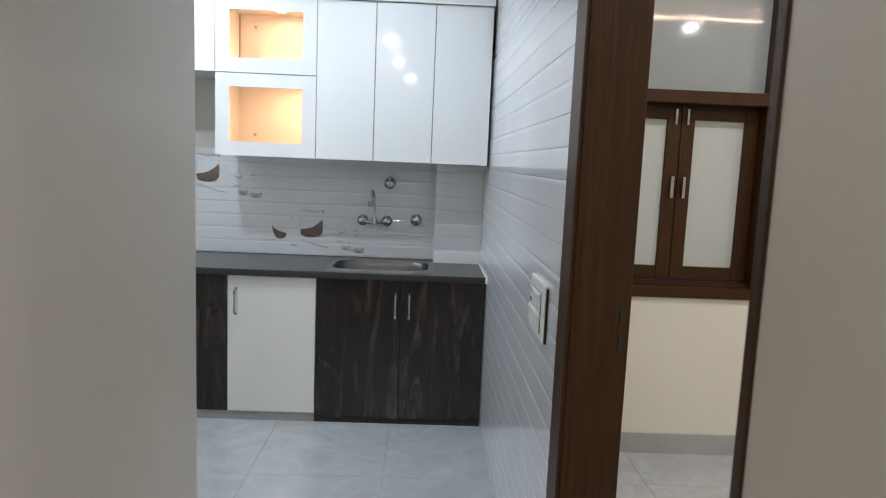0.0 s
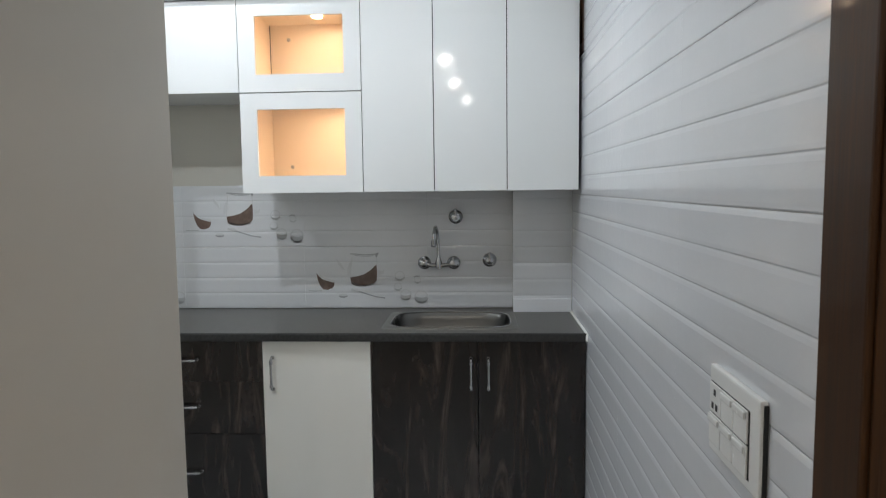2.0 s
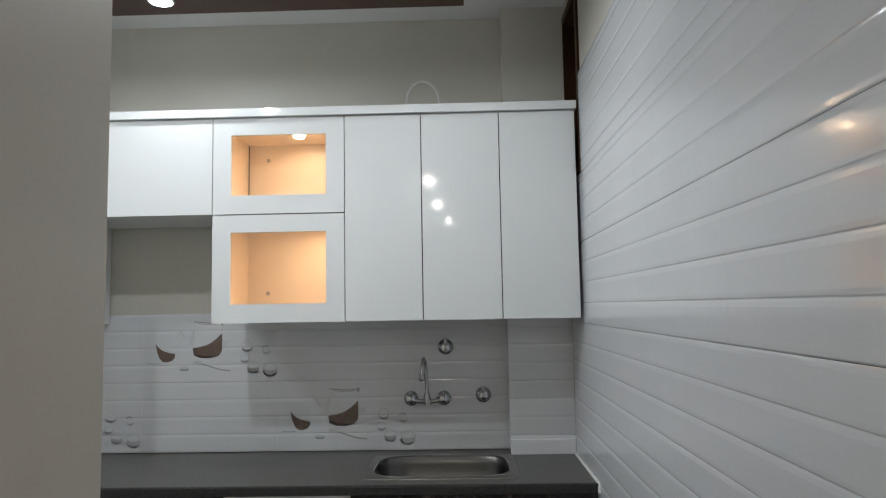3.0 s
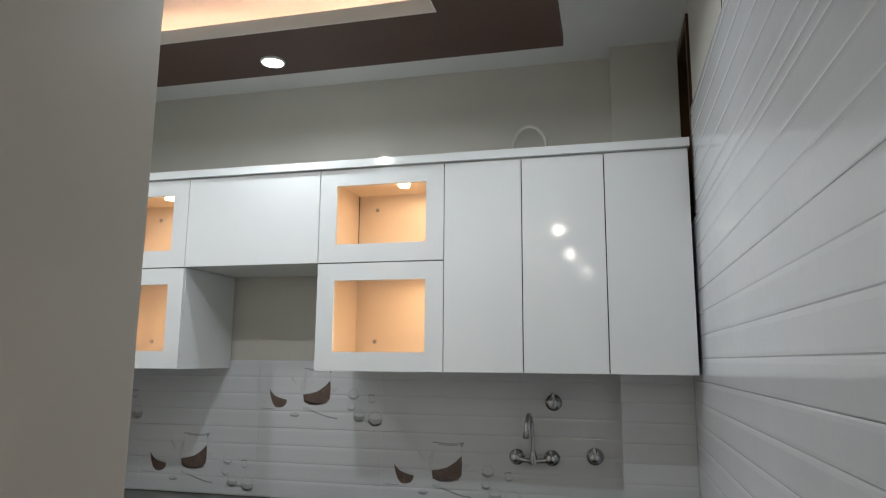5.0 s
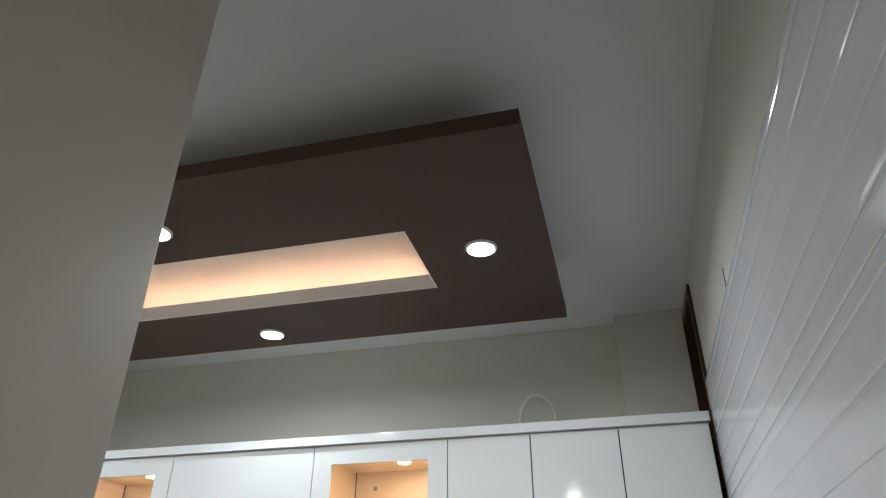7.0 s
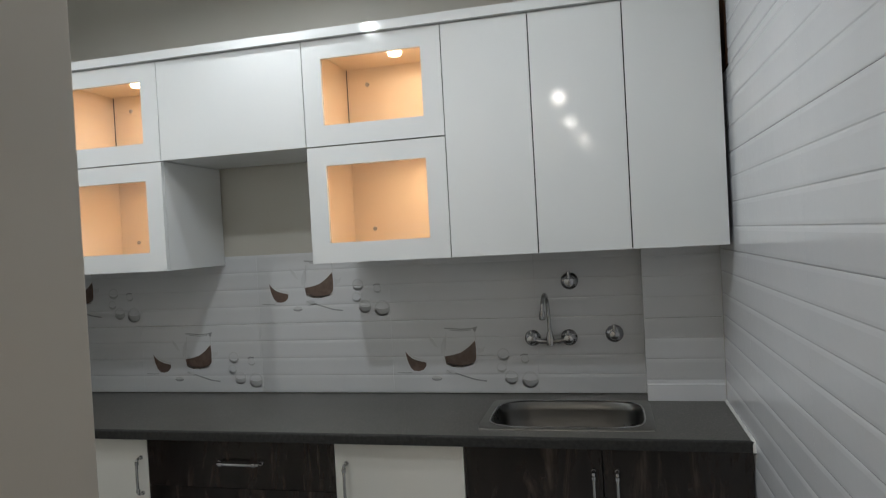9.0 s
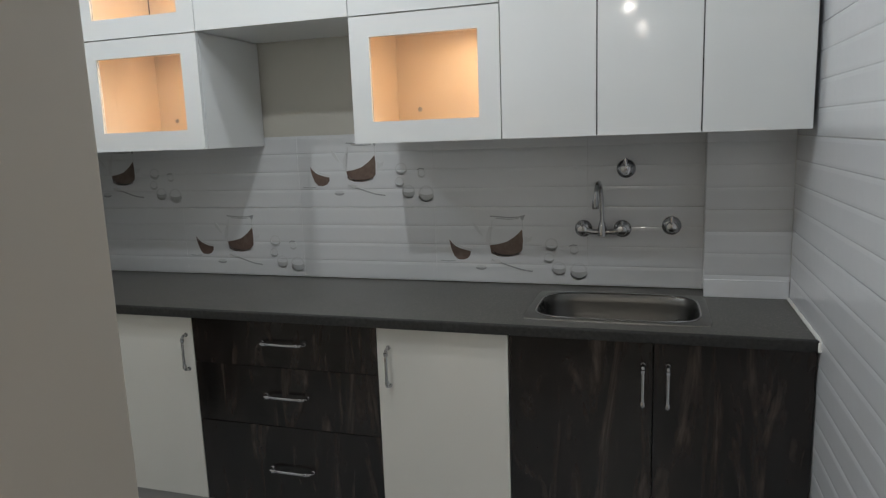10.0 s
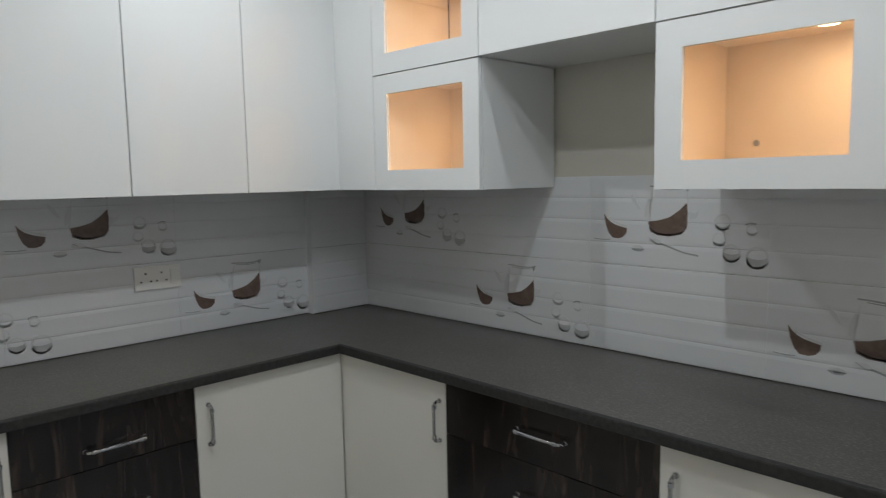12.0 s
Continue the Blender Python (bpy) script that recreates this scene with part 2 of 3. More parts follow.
def loft(bm, rings, cap_start=True, cap_end=True):
    """Skin closed rings of equal count."""
    vs = [[bm.verts.new(p) for p in ring] for ring in rings]
    n = len(vs[0])
    for a, b in zip(vs, vs[1:]):
        for i in range(n):
            bm.faces.new((a[i], a[(i + 1) % n], b[(i + 1) % n], b[i]))
    if cap_start:
        bm.faces.new(vs[0][::-1])
    if cap_end:
        bm.faces.new(vs[-1])
    return bm


def tube(points, radius, seg=10, bm=None):
    bm = bm or bmesh.new()
    pts = [Vector(p) for p in points]
    rings = []
    for i, p in enumerate(pts):
        d = (pts[min(i + 1, len(pts) - 1)] - pts[max(i - 1, 0)]).normalized()
        side = d.cross(Vector((0.3, 0.7, 0.2)))
        side.normalize()
        up = d.cross(side)
        rings.append([p + radius * (math.cos(a) * side + math.sin(a) * up) for a in [2 * math.pi * k / seg for k in range(seg)]])
    return loft(bm, rings)


def turned(profile, origin, axis, seg=20, bm=None):
    """Lathe: (distance along axis, radius) pairs."""
    bm = bm or bmesh.new()
    ax = Vector(axis).normalized()
    side = ax.orthogonal().normalized()
    up = ax.cross(side)
    rings = []
    for d, r in profile:
        c = Vector(origin) + ax * d
        rings.append([c + r * (math.cos(a) * side + math.sin(a) * up) for a in [2 * math.pi * k / seg for k in range(seg)]])
    return loft(bm, rings)


def empty(name, label, category, group="", kind="", at=(0, 0, 0)):
    ob = new(name)
    ob.location = at
    ob.empty_display_size = 0.05
    return tagged(ob, label, category, group, kind)


def structure(name, bm, mat, label):
    return tagged(finish(bm, name, mat), label, name.split("_")[0], "", "structure")


# ---- the shell ----
SOUTH = -10.5
MID = -5.8
EAST = 3.3
wall_north = structure("wall_north", boxes([((LW - 0.15, 0.010, 0), (0.14, 0.16, CEIL))]), M_KITCHEN, "off-white painted wall behind the kitchen counter")
wall_west = structure("wall_west", boxes([((LW - 0.15, KY - 0.12, 0), (LW - 0.010, 0.010, CEIL))]), M_KITCHEN, "off-white painted kitchen side wall")
wall_south = structure("wall_south", boxes([((LW - 0.15, KY - 0.12, 0), (CX - 0.12, KY - 0.004, CEIL))]), M_KITCHEN, "off-white painted wall closing the kitchen")
wall_passage = structure("wall_passage", boxes([((CX - 0.12, SOUTH, 0), (CX, KY, CEIL))], 0.004), M_WALL, "grey-beige satin painted passage wall")
wall_back = structure("wall_back", boxes([((CX - 0.12, SOUTH - 0.12, 0), (EAST + 0.15, SOUTH, CEIL))]), M_WALL, "grey-beige painted wall closing the hall")
wall_east = structure("wall_east", boxes([
    ((0.010, -2.545, 0), (0.14, -0.46, CEIL)),
    ((0.010, -0.46, 0), (0.14, -0.06, 2.05)), ((0.010, -0.46, 2.84), (0.14, -0.06, CEIL)), ((0.010, -0.06, 0), (0.14, 0.010, CEIL)),
    ((0.010, -3.546, 2.20), (0.14, -2.545, CEIL))]), M_KITCHEN, "cream painted partition wall above the tiles")
wall_east_near = structure("wall_east_passage", boxes([((0.0, MID - 0.12, 0), (0.14, -3.546, CEIL))]), M_WALL, "grey-beige satin painted partition wall")

ceiling = structure("ceiling", boxes([((LW - 0.15, SOUTH - 0.12, CEIL), (0.14, 0.16, CEIL + 0.1)), ((0.14, SOUTH - 0.12, CEIL), (EAST + 0.15, 0.16, CEIL + 0.1))]), M_CEIL, "flat white painted ceiling")

# side room seen through the open doorway
wall_room = structure("wall_room_north", boxes([
    ((0.14, -0.87, 0), (0.43, -0.70, CEIL)), ((0.43, -0.87, 0), (1.385, -0.70, 0.83)),
    ((0.43, -0.87, 2.42), (1.385, -0.70, CEIL)), ((1.385, -0.87, 0), (1.61, -0.70, CEIL))]), M_CREAM, "cream painted wall round a wooden window")
wall_room_recess = structure("wall_room_recess", boxes([((1.61, -0.71, 0), (EAST, -0.60, CEIL))]), M_GREYWALL, "grey wall behind dark marble cladding")
wall_room_east = structure("wall_room_east", boxes([((EAST, SOUTH, 0), (EAST + 0.15, -0.60, CEIL))]), M_CREAM, "cream painted side room wall")
wall_room_south = structure("wall_room_south", boxes([((0.14, MID - 0.12, 0), (EAST, MID, CEIL))]), M_CREAM, "cream painted wall closing the side room")
baseboard = structure("baseboard", boxes([((0.145, -0.882, 0.0), (1.622, -0.87, 0.107)), ((1.61, -0.87, 0.0), (1.622, -0.73, 0.107))], 0.002), M_SKIRT, "grey stone skirting along the cream wall")
baseboard["category"] = "skirting"

# brown wooden door frame in the partition
door_frame = empty("door_1", "polished brown wooden door frame, open doorway", "door frame", "", "structure")
part("jamb", boxes([((-0.003, -2.655, 0), (0.150, -2.545, 2.20))], 0.004), M_BROWN, door_frame)
part("stop", box((0.006, -2.660, 0), (0.018, -2.655, 2.08), 0.002), M_BROWN, door_frame)
part("jamb", boxes([((-0.003, -3.546, 0), (0.150, -3.522, 2.20))], 0.004), M_BROWN, door_frame)
part("head", boxes([((-0.003, -3.522, 2.09), (0.150, -2.655, 2.20))], 0.004), M_BROWN, door_frame)
part("strike_plate", boxes([((0.124, -2.6572, 1.098), (0.135, -2.6552, 1.130)), ((0.124, -2.6572, 1.022), (0.135, -2.6552, 1.070))]), M_BLACK, door_frame, "dark latch slots cut in the jamb")

# small high window in the corner beside the wall cabinets
corner_window = empty("window_2", "dark brown wooden ventilator window beside cabinets", "window", "", "structure")
part("window_frame", boxes([((0.0, -0.46, 2.05), (0.12, -0.42, 2.84)), ((0.0, -0.10, 2.05), (0.12, -0.06, 2.84)), ((0.0, -0.42, 2.80), (0.12, -0.10, 2.84)), ((0.0, -0.42, 2.05), (0.12, -0.10, 2.09))]), M_BROWN, corner_window)
part("pane", box((0.075, -0.42, 2.09), (0.081, -0.10, 2.80)), M_DARKGLASS, corner_window)

# wooden window of the side room
window = empty("window_1", "brown wooden window with frosted shutters, closed", "window", "", "structure")
WX0, WX1, WZ0, WZ1 = 0.43, 1.385, 0.83, 2.42
part("window_frame", boxes([
    ((WX0, -0.880, WZ0), (WX0 + 0.055, -0.70, WZ1)), ((WX1 - 0.055, -0.880, WZ0), (WX1, -0.70, WZ1)),
    ((WX0 + 0.055, -0.880, WZ1 - 0.055), (WX1 - 0.055, -0.70, WZ1)), ((WX0 + 0.055, -0.880, 1.80), (WX1 - 0.055, -0.70, 1.862))], 0.003), M_BROWN, window)
part("window_sill", boxes([((WX0 + 0.055, -0.888, WZ0), (WX1 - 0.055, -0.70, WZ0 + 0.055)), ((WX0 + 0.055, -0.80, WZ0 + 0.055), (WX1 - 0.055, -0.79, WZ0 + 0.075)),
                           ((WX0 + 0.055, -0.835, WZ0 + 0.055), (WX1 - 0.055, -0.825, WZ0 + 0.068))], 0.002), M_BROWN, window)
part("pane", box((WX0 + 0.055, -0.80, 1.862), (WX1 - 0.055, -0.794, WZ1 - 0.055)), M_DARKGLASS, window, "dim clear glass fanlight")
for x0, x1, hx in ((WX0 + 0.060, 0.928, 0.900), (0.932, WX1 - 0.060, 0.960)):
    z0, z1, fw = WZ0 + 0.080, 1.795, 0.068
    shutter = part("shutter", boxes([((x0, -0.785, z0), (x0 + fw, -0.745, z1)), ((x1 - fw, -0.785, z0), (x1, -0.745, z1)),
                                    ((x0 + fw, -0.785, z0), (x1 - fw, -0.745, z0 + fw)), ((x0 + fw, -0.785, z1 - fw), (x1 - fw, -0.745, z1))], 0.003), M_BROWN, window)
    part("pane", box((x0 + fw, -0.768, z0 + fw), (x1 - fw, -0.760, z1 - fw)), M_FROST, shutter, "pale frosted glass")
    part("handle", boxes([((hx - 0.008, -0.812, 1.33), (hx + 0.008, -0.800, 1.44)), ((hx - 0.006, -0.80, 1.34), (hx + 0.006, -0.785, 1.352)), ((hx - 0.006, -0.80, 1.418), (hx + 0.006, -0.785, 1.43))], 0.003), M_CHROME, shutter, "chrome pull handle")
    part("bolt", boxes([((hx - 0.006, -0.796, 1.70), (hx + 0.006, -0.785, 1.78))], 0.002), M_CHROME, shutter, "small chrome tower bolt")

# marble cladding in the recess of the side room
cladding = empty("marble_cladding", "dark polished marble slabs cladding a wall recess", "wall cladding", "", "structure")
part("slab", box((1.628, -0.73, 0.03), (2.125, -0.710, 2.0), 0.002), M_MARBLE, cladding)
part("slab", box((2.128, -0.73, 0.03), (2.24, -0.710, 2.0), 0.002), M_MARBLE3, cladding, "brown-grey marble strip")
part("slab", box((2.243, -0.73, 0.03), (EAST - 0.01, -0.710, 2.0), 0.002), M_MARBLE, cladding)
part("slab", box((1.628, -0.73, 2.004), (EAST - 0.01, -0.710, CEIL - 0.01), 0.002), M_MARBLE2, cladding, "light grey marble upper slab")

# socket plate on the cream wall
socket = empty("socket_plate", "white plastic socket plate on the cream wall", "socket")
part("plate", box((1.412, -0.880, 1.715), (1.512, -0.870, 1.800), 0.003), M_PLASTIC, socket)
part("rocker", box((1.478, -0.885, 1.730), (1.503, -0.880, 1.785), 0.002), M_PLASTIC, socket)
for lo, hi in ([((1.438, -0.8808, 1.772), (1.446, -0.8795, 1.780)), ((1.428, -0.8808, 1.738), (1.436, -0.8795, 1.746)), ((1.450, -0.8808, 1.738), (1.458, -0.8795, 1.746))]):
    part("pin_hole", box(lo, hi), M_BLACK, socket)

# ---- columns in the kitchen corners ----
column_ne = structure("column_1", box((-0.285, -0.100, WT), (0.002, 0.010, CEIL)), M_KITCHEN, "boxed corner column, painted above the tiles")
column_nw = structure("column_2", box((LW - 0.010, -0.33, WT), (LW + 0.035, 0.010, CEIL)), M_KITCHEN, "boxed corner column, painted above the tiles")


# ---- ceiling panel with cove ----
PX0, PX1, PY0, PY1 = -2.78, -0.462, -1.728, -0.590
SX0, SX1, SY0, SY1 = -2.37, -0.872, -1.332, -0.949
PZ0, PZ1 = 2.694, 2.742
panel = empty("ceiling_panel", "brown painted drop ceiling panel with warm cove", "ceiling panel", "", "", (-1.62, -1.15, PZ1))


def local(bm, ob):
    bmesh.ops.translate(bm, verts=bm.verts, vec=-ob.location)
    return bm


part("board", local(boxes([((PX0, PY0, PZ0), (PX1, SY0, PZ1)), ((PX0, SY1, PZ0), (PX1, PY1, PZ1)), ((PX0, SY0, PZ0), (SX0, SY1, PZ1)), ((SX1, SY0, PZ0), (PX1, SY1, PZ1))]), panel), M_PANEL, panel)
e = 0.006
part("slot_lining", local(boxes([((SX0, SY0, PZ0 - 0.001), (SX1, SY0 + e, PZ1 + 0.004)), ((SX0, SY1 - e, PZ0 - 0.001), (SX1, SY1, PZ1 + 0.004)),
                                 ((SX0, SY0 + e, PZ0 - 0.001), (SX0 + e, SY1 - e, PZ1 + 0.004)), ((SX1 - e, SY0 + e, PZ0 - 0.001), (SX1, SY1 - e, PZ1 + 0.004))]), panel), M_WHITETRIM, panel, "white painted slot edge")
k = 0.13
part("support_box", local(boxes([((SX0 - k, SY0 - k, PZ1), (SX1 + k, SY0 - k + 0.012, CEIL)), ((SX0 - k, SY1 + 0.290, PZ1), (SX1 + k, SY1 + 0.302, CEIL)),
                                 ((SX0 - k, SY0 - k + 0.012, PZ1), (SX0 - k + 0.012, SY1 + 0.290, CEIL)), ((SX1 + k - 0.012, SY0 - k + 0.012, PZ1), (SX1 + k, SY1 + 0.290, CEIL))]), panel), M_WHITETRIM, panel, "white painted support box")
part("light_strip", local(boxes([((SX0, SY1 + 0.225, PZ1 + 0.002), (SX1, SY1 + 0.240, PZ1 + 0.008))]), panel), M_STRIPGLOW, panel, "glowing warm light strip hidden in the cove")


def downlight(x, y, z, glow_mat, label, group):
    ob = empty("downlight", label, "downlight", group, "", (x, y, z))
    bm = turned([(0.0, 0.030), (0.0, 0.050), (0.004, 0.050), (0.008, 0.047), (0.008, 0.043), (0.003, 0.042)], (0, 0, 0), (0, 0, -1), 28)
    part("bezel", bm, M_PLASTIC, ob, "", True)
    part("lens", turned([(0.003, 0.041), (0.006, 0.041)], (0, 0, 0), (0, 0, -1), 28), glow_mat, ob, "glowing white lens")
    return ob


for sx, sy in PANEL_SPOTS:
    downlight(sx, sy, PZ0, M_COOLGLOW, "round cool white downlight in the brown panel", "panel downlights")
for sx, sy in LOBBY_SPOTS:
    downlight(sx, sy, CEIL, M_NEUTGLOW, "round white downlight in the passage ceiling", "passage downlights")
for sx, sy in ROOM_SPOTS:
    downlight(sx, sy, CEIL, M_NEUTGLOW, "round white downlight in the side room ceiling", "room downlights")


# ---- base cabinets and worktop ----
BF = -0.600          # plane of the base fronts on the north run
BW = -2.770          # plane of the base fronts on the west run
DT = 0.018


def d_handle(a, b, proud, thick=0.0055):
    """A bowed bar handle between two feet; local front is -y."""
    a, b = Vector(a), Vector(b)
    d = b - a
    out = Vector((0, -proud, 0))
    pts = [a, a + out * 0.55, a + out * 0.85 + d * 0.025, a + out * 0.98 + d * 0.075]
    pts += [a + out * 1.03 + d * 0.3, a + out * 1.04 + d * 0.5, a + out * 1.03 + d * 0.7]
    pts += [b + out * 0.98 - d * 0.075, b + out * 0.85 - d * 0.025, b + out * 0.55, b]
    bm = tube(pts, thick, 10)
    for p, way in ((a, 1), (b, -1)):
        turned([(0.0, 0.009), (0.003, 0.009), (0.006, 0.007)], p, (0, -1, 0), 12, bm)
        # thicker end sleeve of the bar
        q = p + out * 0.97 + d * (0.06 * way)
        turned([(0.0, thick), (0.002, thick * 1.45), (0.013, thick * 1.45), (0.017, thick)], q, d * way, 12, bm)
    return bm


def front(name, parent, x0, x1, z0, z1, mat, handle=None, label=""):
    g = 0.0015
    ob = part(name, box((x0 + g, -DT, z0 + g), (x1 - g, 0.0, z1 - g), 0.0012), mat, parent, label)
    if handle == "l" or handle == "r":
        hx = x0 + 0.045 if handle == "l" else x1 - 0.030
        part("handle", d_handle((hx, -DT, z1 - 0.213), (hx, -DT, z1 - 0.074), 0.028), M_CHROME, ob, "chrome bow handle", True)
    elif handle == "h" or handle == "h2":
        hx, hz = (x0 + x1) / 2 + 0.011, (z0 + z1) / 2 + (0.008 if z0 > 0.3 else 0.0) + (0.0 if handle == "h" else -0.038)
        part("handle", d_handle((hx - 0.088, -DT, hz), (hx + 0.088, -DT, hz), 0.028), M_CHROME, ob, "chrome bow handle", True)
    return ob


def base_cabinet(x0, x1, fronts, label, m, plinth_mat, depth=0.57, z0=0.05):
    """fronts: (name, x0, x1, z0, z1, material, handle), with the front plane at local y = 0."""
    ob = empty("base_cabinet", label, "cabinet", "base cabinets")
    a, b, t = x0 + 0.001, x1 - 0.001, 0.016
    part("side_panel", box((a, 0.002, z0), (a + t, depth, 0.813)), M_PLINTH, ob)
    part("side_panel", box((b - t, 0.002, z0), (b, depth, 0.813)), M_PLINTH, ob)
    part("bottom_panel", box((a + t, 0.002, z0), (b - t, depth, z0 + t)), M_PLINTH, ob)
    part("back_panel", box((a + t, depth - 0.006, z0 + t), (b - t, depth, 0.813)), M_PLINTH, ob)
    if plinth_mat is not None:
        part("plinth", box((x0, -0.012, 0.0), (x1, 0.03, z0 - 0.001), 0.001), plinth_mat, ob)
    for f in fronts:
        front(f[0], ob, *f[1:6], f[6])
    ob.matrix_basis = m
    return ob


mN = pose(0, BF + DT, 0)
TOPZ = 0.813
base_cabinet(-0.924, -0.002, [("door", -0.924, -0.461, 0.030, TOPZ, M_DARKWOOD, "r"), ("door", -0.461, -0.002, 0.030, TOPZ, M_DARKWOOD, "l")],
             "dark wood-grain sink base cabinet with two doors", mN, M_BLACK, 0.57, 0.028)
base_cabinet(-1.402, -0.924, [("door", -1.402, -0.924, 0.05, TOPZ, M_MATT, "l")], "off-white base cabinet with one door", mN, M_PLINTH)
base_cabinet(-2.180, -1.402, [("drawer", -2.180, -1.402, 0.632, TOPZ, M_DARKWOOD, "h"), ("drawer", -2.180, -1.402, 0.395, 0.632, M_DARKWOOD, "h"), ("drawer", -2.180, -1.402, 0.05, 0.395, M_DARKWOOD, "h")],
             "dark wood-grain base cabinet with three drawers", mN, M_PLINTH)
base_cabinet(-2.770, -2.180, [("door", -2.768, -2.180, 0.05, TOPZ, M_MATT, "r")], "off-white corner base cabinet with one door", mN, M_PLINTH)
# west run: local x runs along world y, front faces +x
mW = pose(BW - DT, 0, 0, 0, 0, 90)
base_cabinet(-1.207, -0.605, [("door", -1.207, -0.603, 0.05, TOPZ, M_MATT, "l")], "off-white corner base cabinet with one door", mW, M_PLINTH)
base_cabinet(-1.750, -1.207, [("drawer", -1.750, -1.207, 0.632, TOPZ, M_DARKWOOD, "h2"), ("drawer", -1.750, -1.207, 0.395, 0.632, M_DARKWOOD, "h2"), ("drawer", -1.750, -1.207, 0.05, 0.395, M_DARKWOOD, "h2")],
             "dark wood-grain base cabinet with three drawers", mW, M_PLINTH)
base_cabinet(-2.112, -1.750, [("door", -2.112, -1.750, 0.05, TOPZ, M_MATT, "r")], "off-white base cabinet with one door", mW, M_PLINTH)

tagged(finish(box((-2.787, -0.598, 0.052), (-2.769, -0.585, 0.811)), "corner_post", M_MATT), "slim off-white corner post between the base cabinets", "panel")

# L-shaped worktop with the sink cut-out
HX0, HX1, HY0, HY1 = -0.868, -0.306, -0.515, -0.139
WF, WWF = -0.606, -2.764


def grid_slab(xs, ys, z0, z1, keep):
    """A slab of welded cells of a grid; keep(i, j) says which cells stand."""
    bm = bmesh.new()
    vs = {}
    for i in range(len(xs) - 1):
        for j in range(len(ys) - 1):
            if keep(i, j):
                ring = [(i, j), (i + 1, j), (i + 1, j + 1), (i, j + 1)]
                bm.faces.new([vs.setdefault(q, bm.verts.new((xs[q[0]], ys[q[1]], z0))) if q not in vs else vs[q] for q in ring])
    bm.verts.ensure_lookup_table()
    for v in [v for v in bm.verts if not v.link_faces]:
        bm.verts.remove(v)
    r = bmesh.ops.extrude_face_region(bm, geom=bm.faces[:])
    bmesh.ops.translate(bm, verts=[v for v in r["geom"] if isinstance(v, bmesh.types.BMVert)], vec=(0, 0, z1 - z0))
    return bm


worktop = tagged(finish(grid_slab([LW - 0.010, WWF, HX0, HX1, 0.0], [KY - 0.004, WF, HY0, HY1, 0.010], 0.815, WT,
                                  lambda i, j: (j > 0 or i == 0) and not (i == 2 and j == 2)), "worktop", M_GRANITE), "dark grey speckled granite L-shaped kitchen worktop", "worktop")
edge_bm = boxes([((WWF, WF - 0.0225, 0.8155), (-0.001, WF - 0.0005, WT + 0.003)), ((WWF + 0.0005, KY, 0.8155), (WWF + 0.0225, WF - 0.023, WT + 0.003))], 0.006)
part("nosing", edge_bm, M_GRANEDGE, worktop, "rounded granite front edge")

# white sealant bead between worktop and tiled wall
tagged(finish(tube([(-0.003, -0.120 - 0.0385 * i, WT + 0.002 + 0.0015 * math.sin(i * 2.3)) for i in range(14)] + [(-0.003, WF - 0.020, WT - 0.004), (-0.003, WF - 0.023, WT - 0.03)], 0.006, 8), "sealant_bead", M_WHITETRIM, None, "", True),
       "uneven white sealant bead along the worktop end", "sealant")

# sink
sink = empty("sink", "stainless steel single-bowl sink set in the worktop", "sink", "", "", (-0.585, -0.35, WT))


def bowl_ring(cx, cy, hx, hy, power, z, n=48):
    """A superellipse ring; a high power gives squarer corners."""
    out = []
    for i in range(n):
        a = 2 * math.pi * i / n
        c, q = math.cos(a), math.sin(a)
        rr = (abs(c) ** power + abs(q) ** power) ** (-1.0 / power)
        out.append((cx + hx * rr * c, cy + hy * rr * q, z))
    return out


SX, SY = -0.587, -0.324
bm = bmesh.new()
loft(bm, [bowl_ring(SX, SY, 0.305, 0.209, 24, WT + 0.0005), bowl_ring(SX, SY, 0.304, 0.208, 24, WT + 0.0035),
          bowl_ring(SX, SY, 0.277, 0.189, 4.6, WT + 0.0045)], False, False)
part("flange", local(bm, sink), M_FLANGE, sink, "flat satin steel sink flange", True)
bm = bmesh.new()
loft(bm, [bowl_ring(SX, SY, 0.276, 0.188, 4.6, WT + 0.0045), bowl_ring(SX, SY, 0.270, 0.182, 4.6, WT - 0.004), bowl_ring(SX, SY, 0.264, 0.176, 4.6, WT - 0.03),
          bowl_ring(SX, SY, 0.254, 0.166, 4.4, WT - 0.14), bowl_ring(SX, SY, 0.240, 0.148, 4.2, WT - 0.165), bowl_ring(SX, SY, 0.205, 0.115, 4.0, WT - 0.178),
          bowl_ring(SX, SY, 0.06, 0.05, 2.0, WT - 0.182)], False, True)
part("bowl", local(bm, sink), M_STEEL, sink, "", True)
# brighter ring added so the bowl edge carries a highlight
ring = bowl_ring(SX, SY, 0.275, 0.187, 4.6, WT + 0.004)
part("rim", local(tube(ring + ring[:1], 0.0035, 8), sink), M_CHROME, sink, "bright bowl rim ring added for an edge highlight", True)
part("drain", local(turned([(0, 0.040), (0.004, 0.040), (0.005, 0.030), (0.002, 0.026), (0.002, 0.004)], (-0.587, -0.327, WT - 0.181), (0, 0, 1), 20), sink), M_CHROME, sink, "chrome drain ring", True)


# ---- taps ----
def flange(bm, x, z, r=0.034):
    return turned([(0.0, r), (0.006, r), (0.016, r * 0.75), (0.020, r * 0.45), (0.030, r * 0.42)], (x, 0, z), (0, -1, 0), 22, bm)


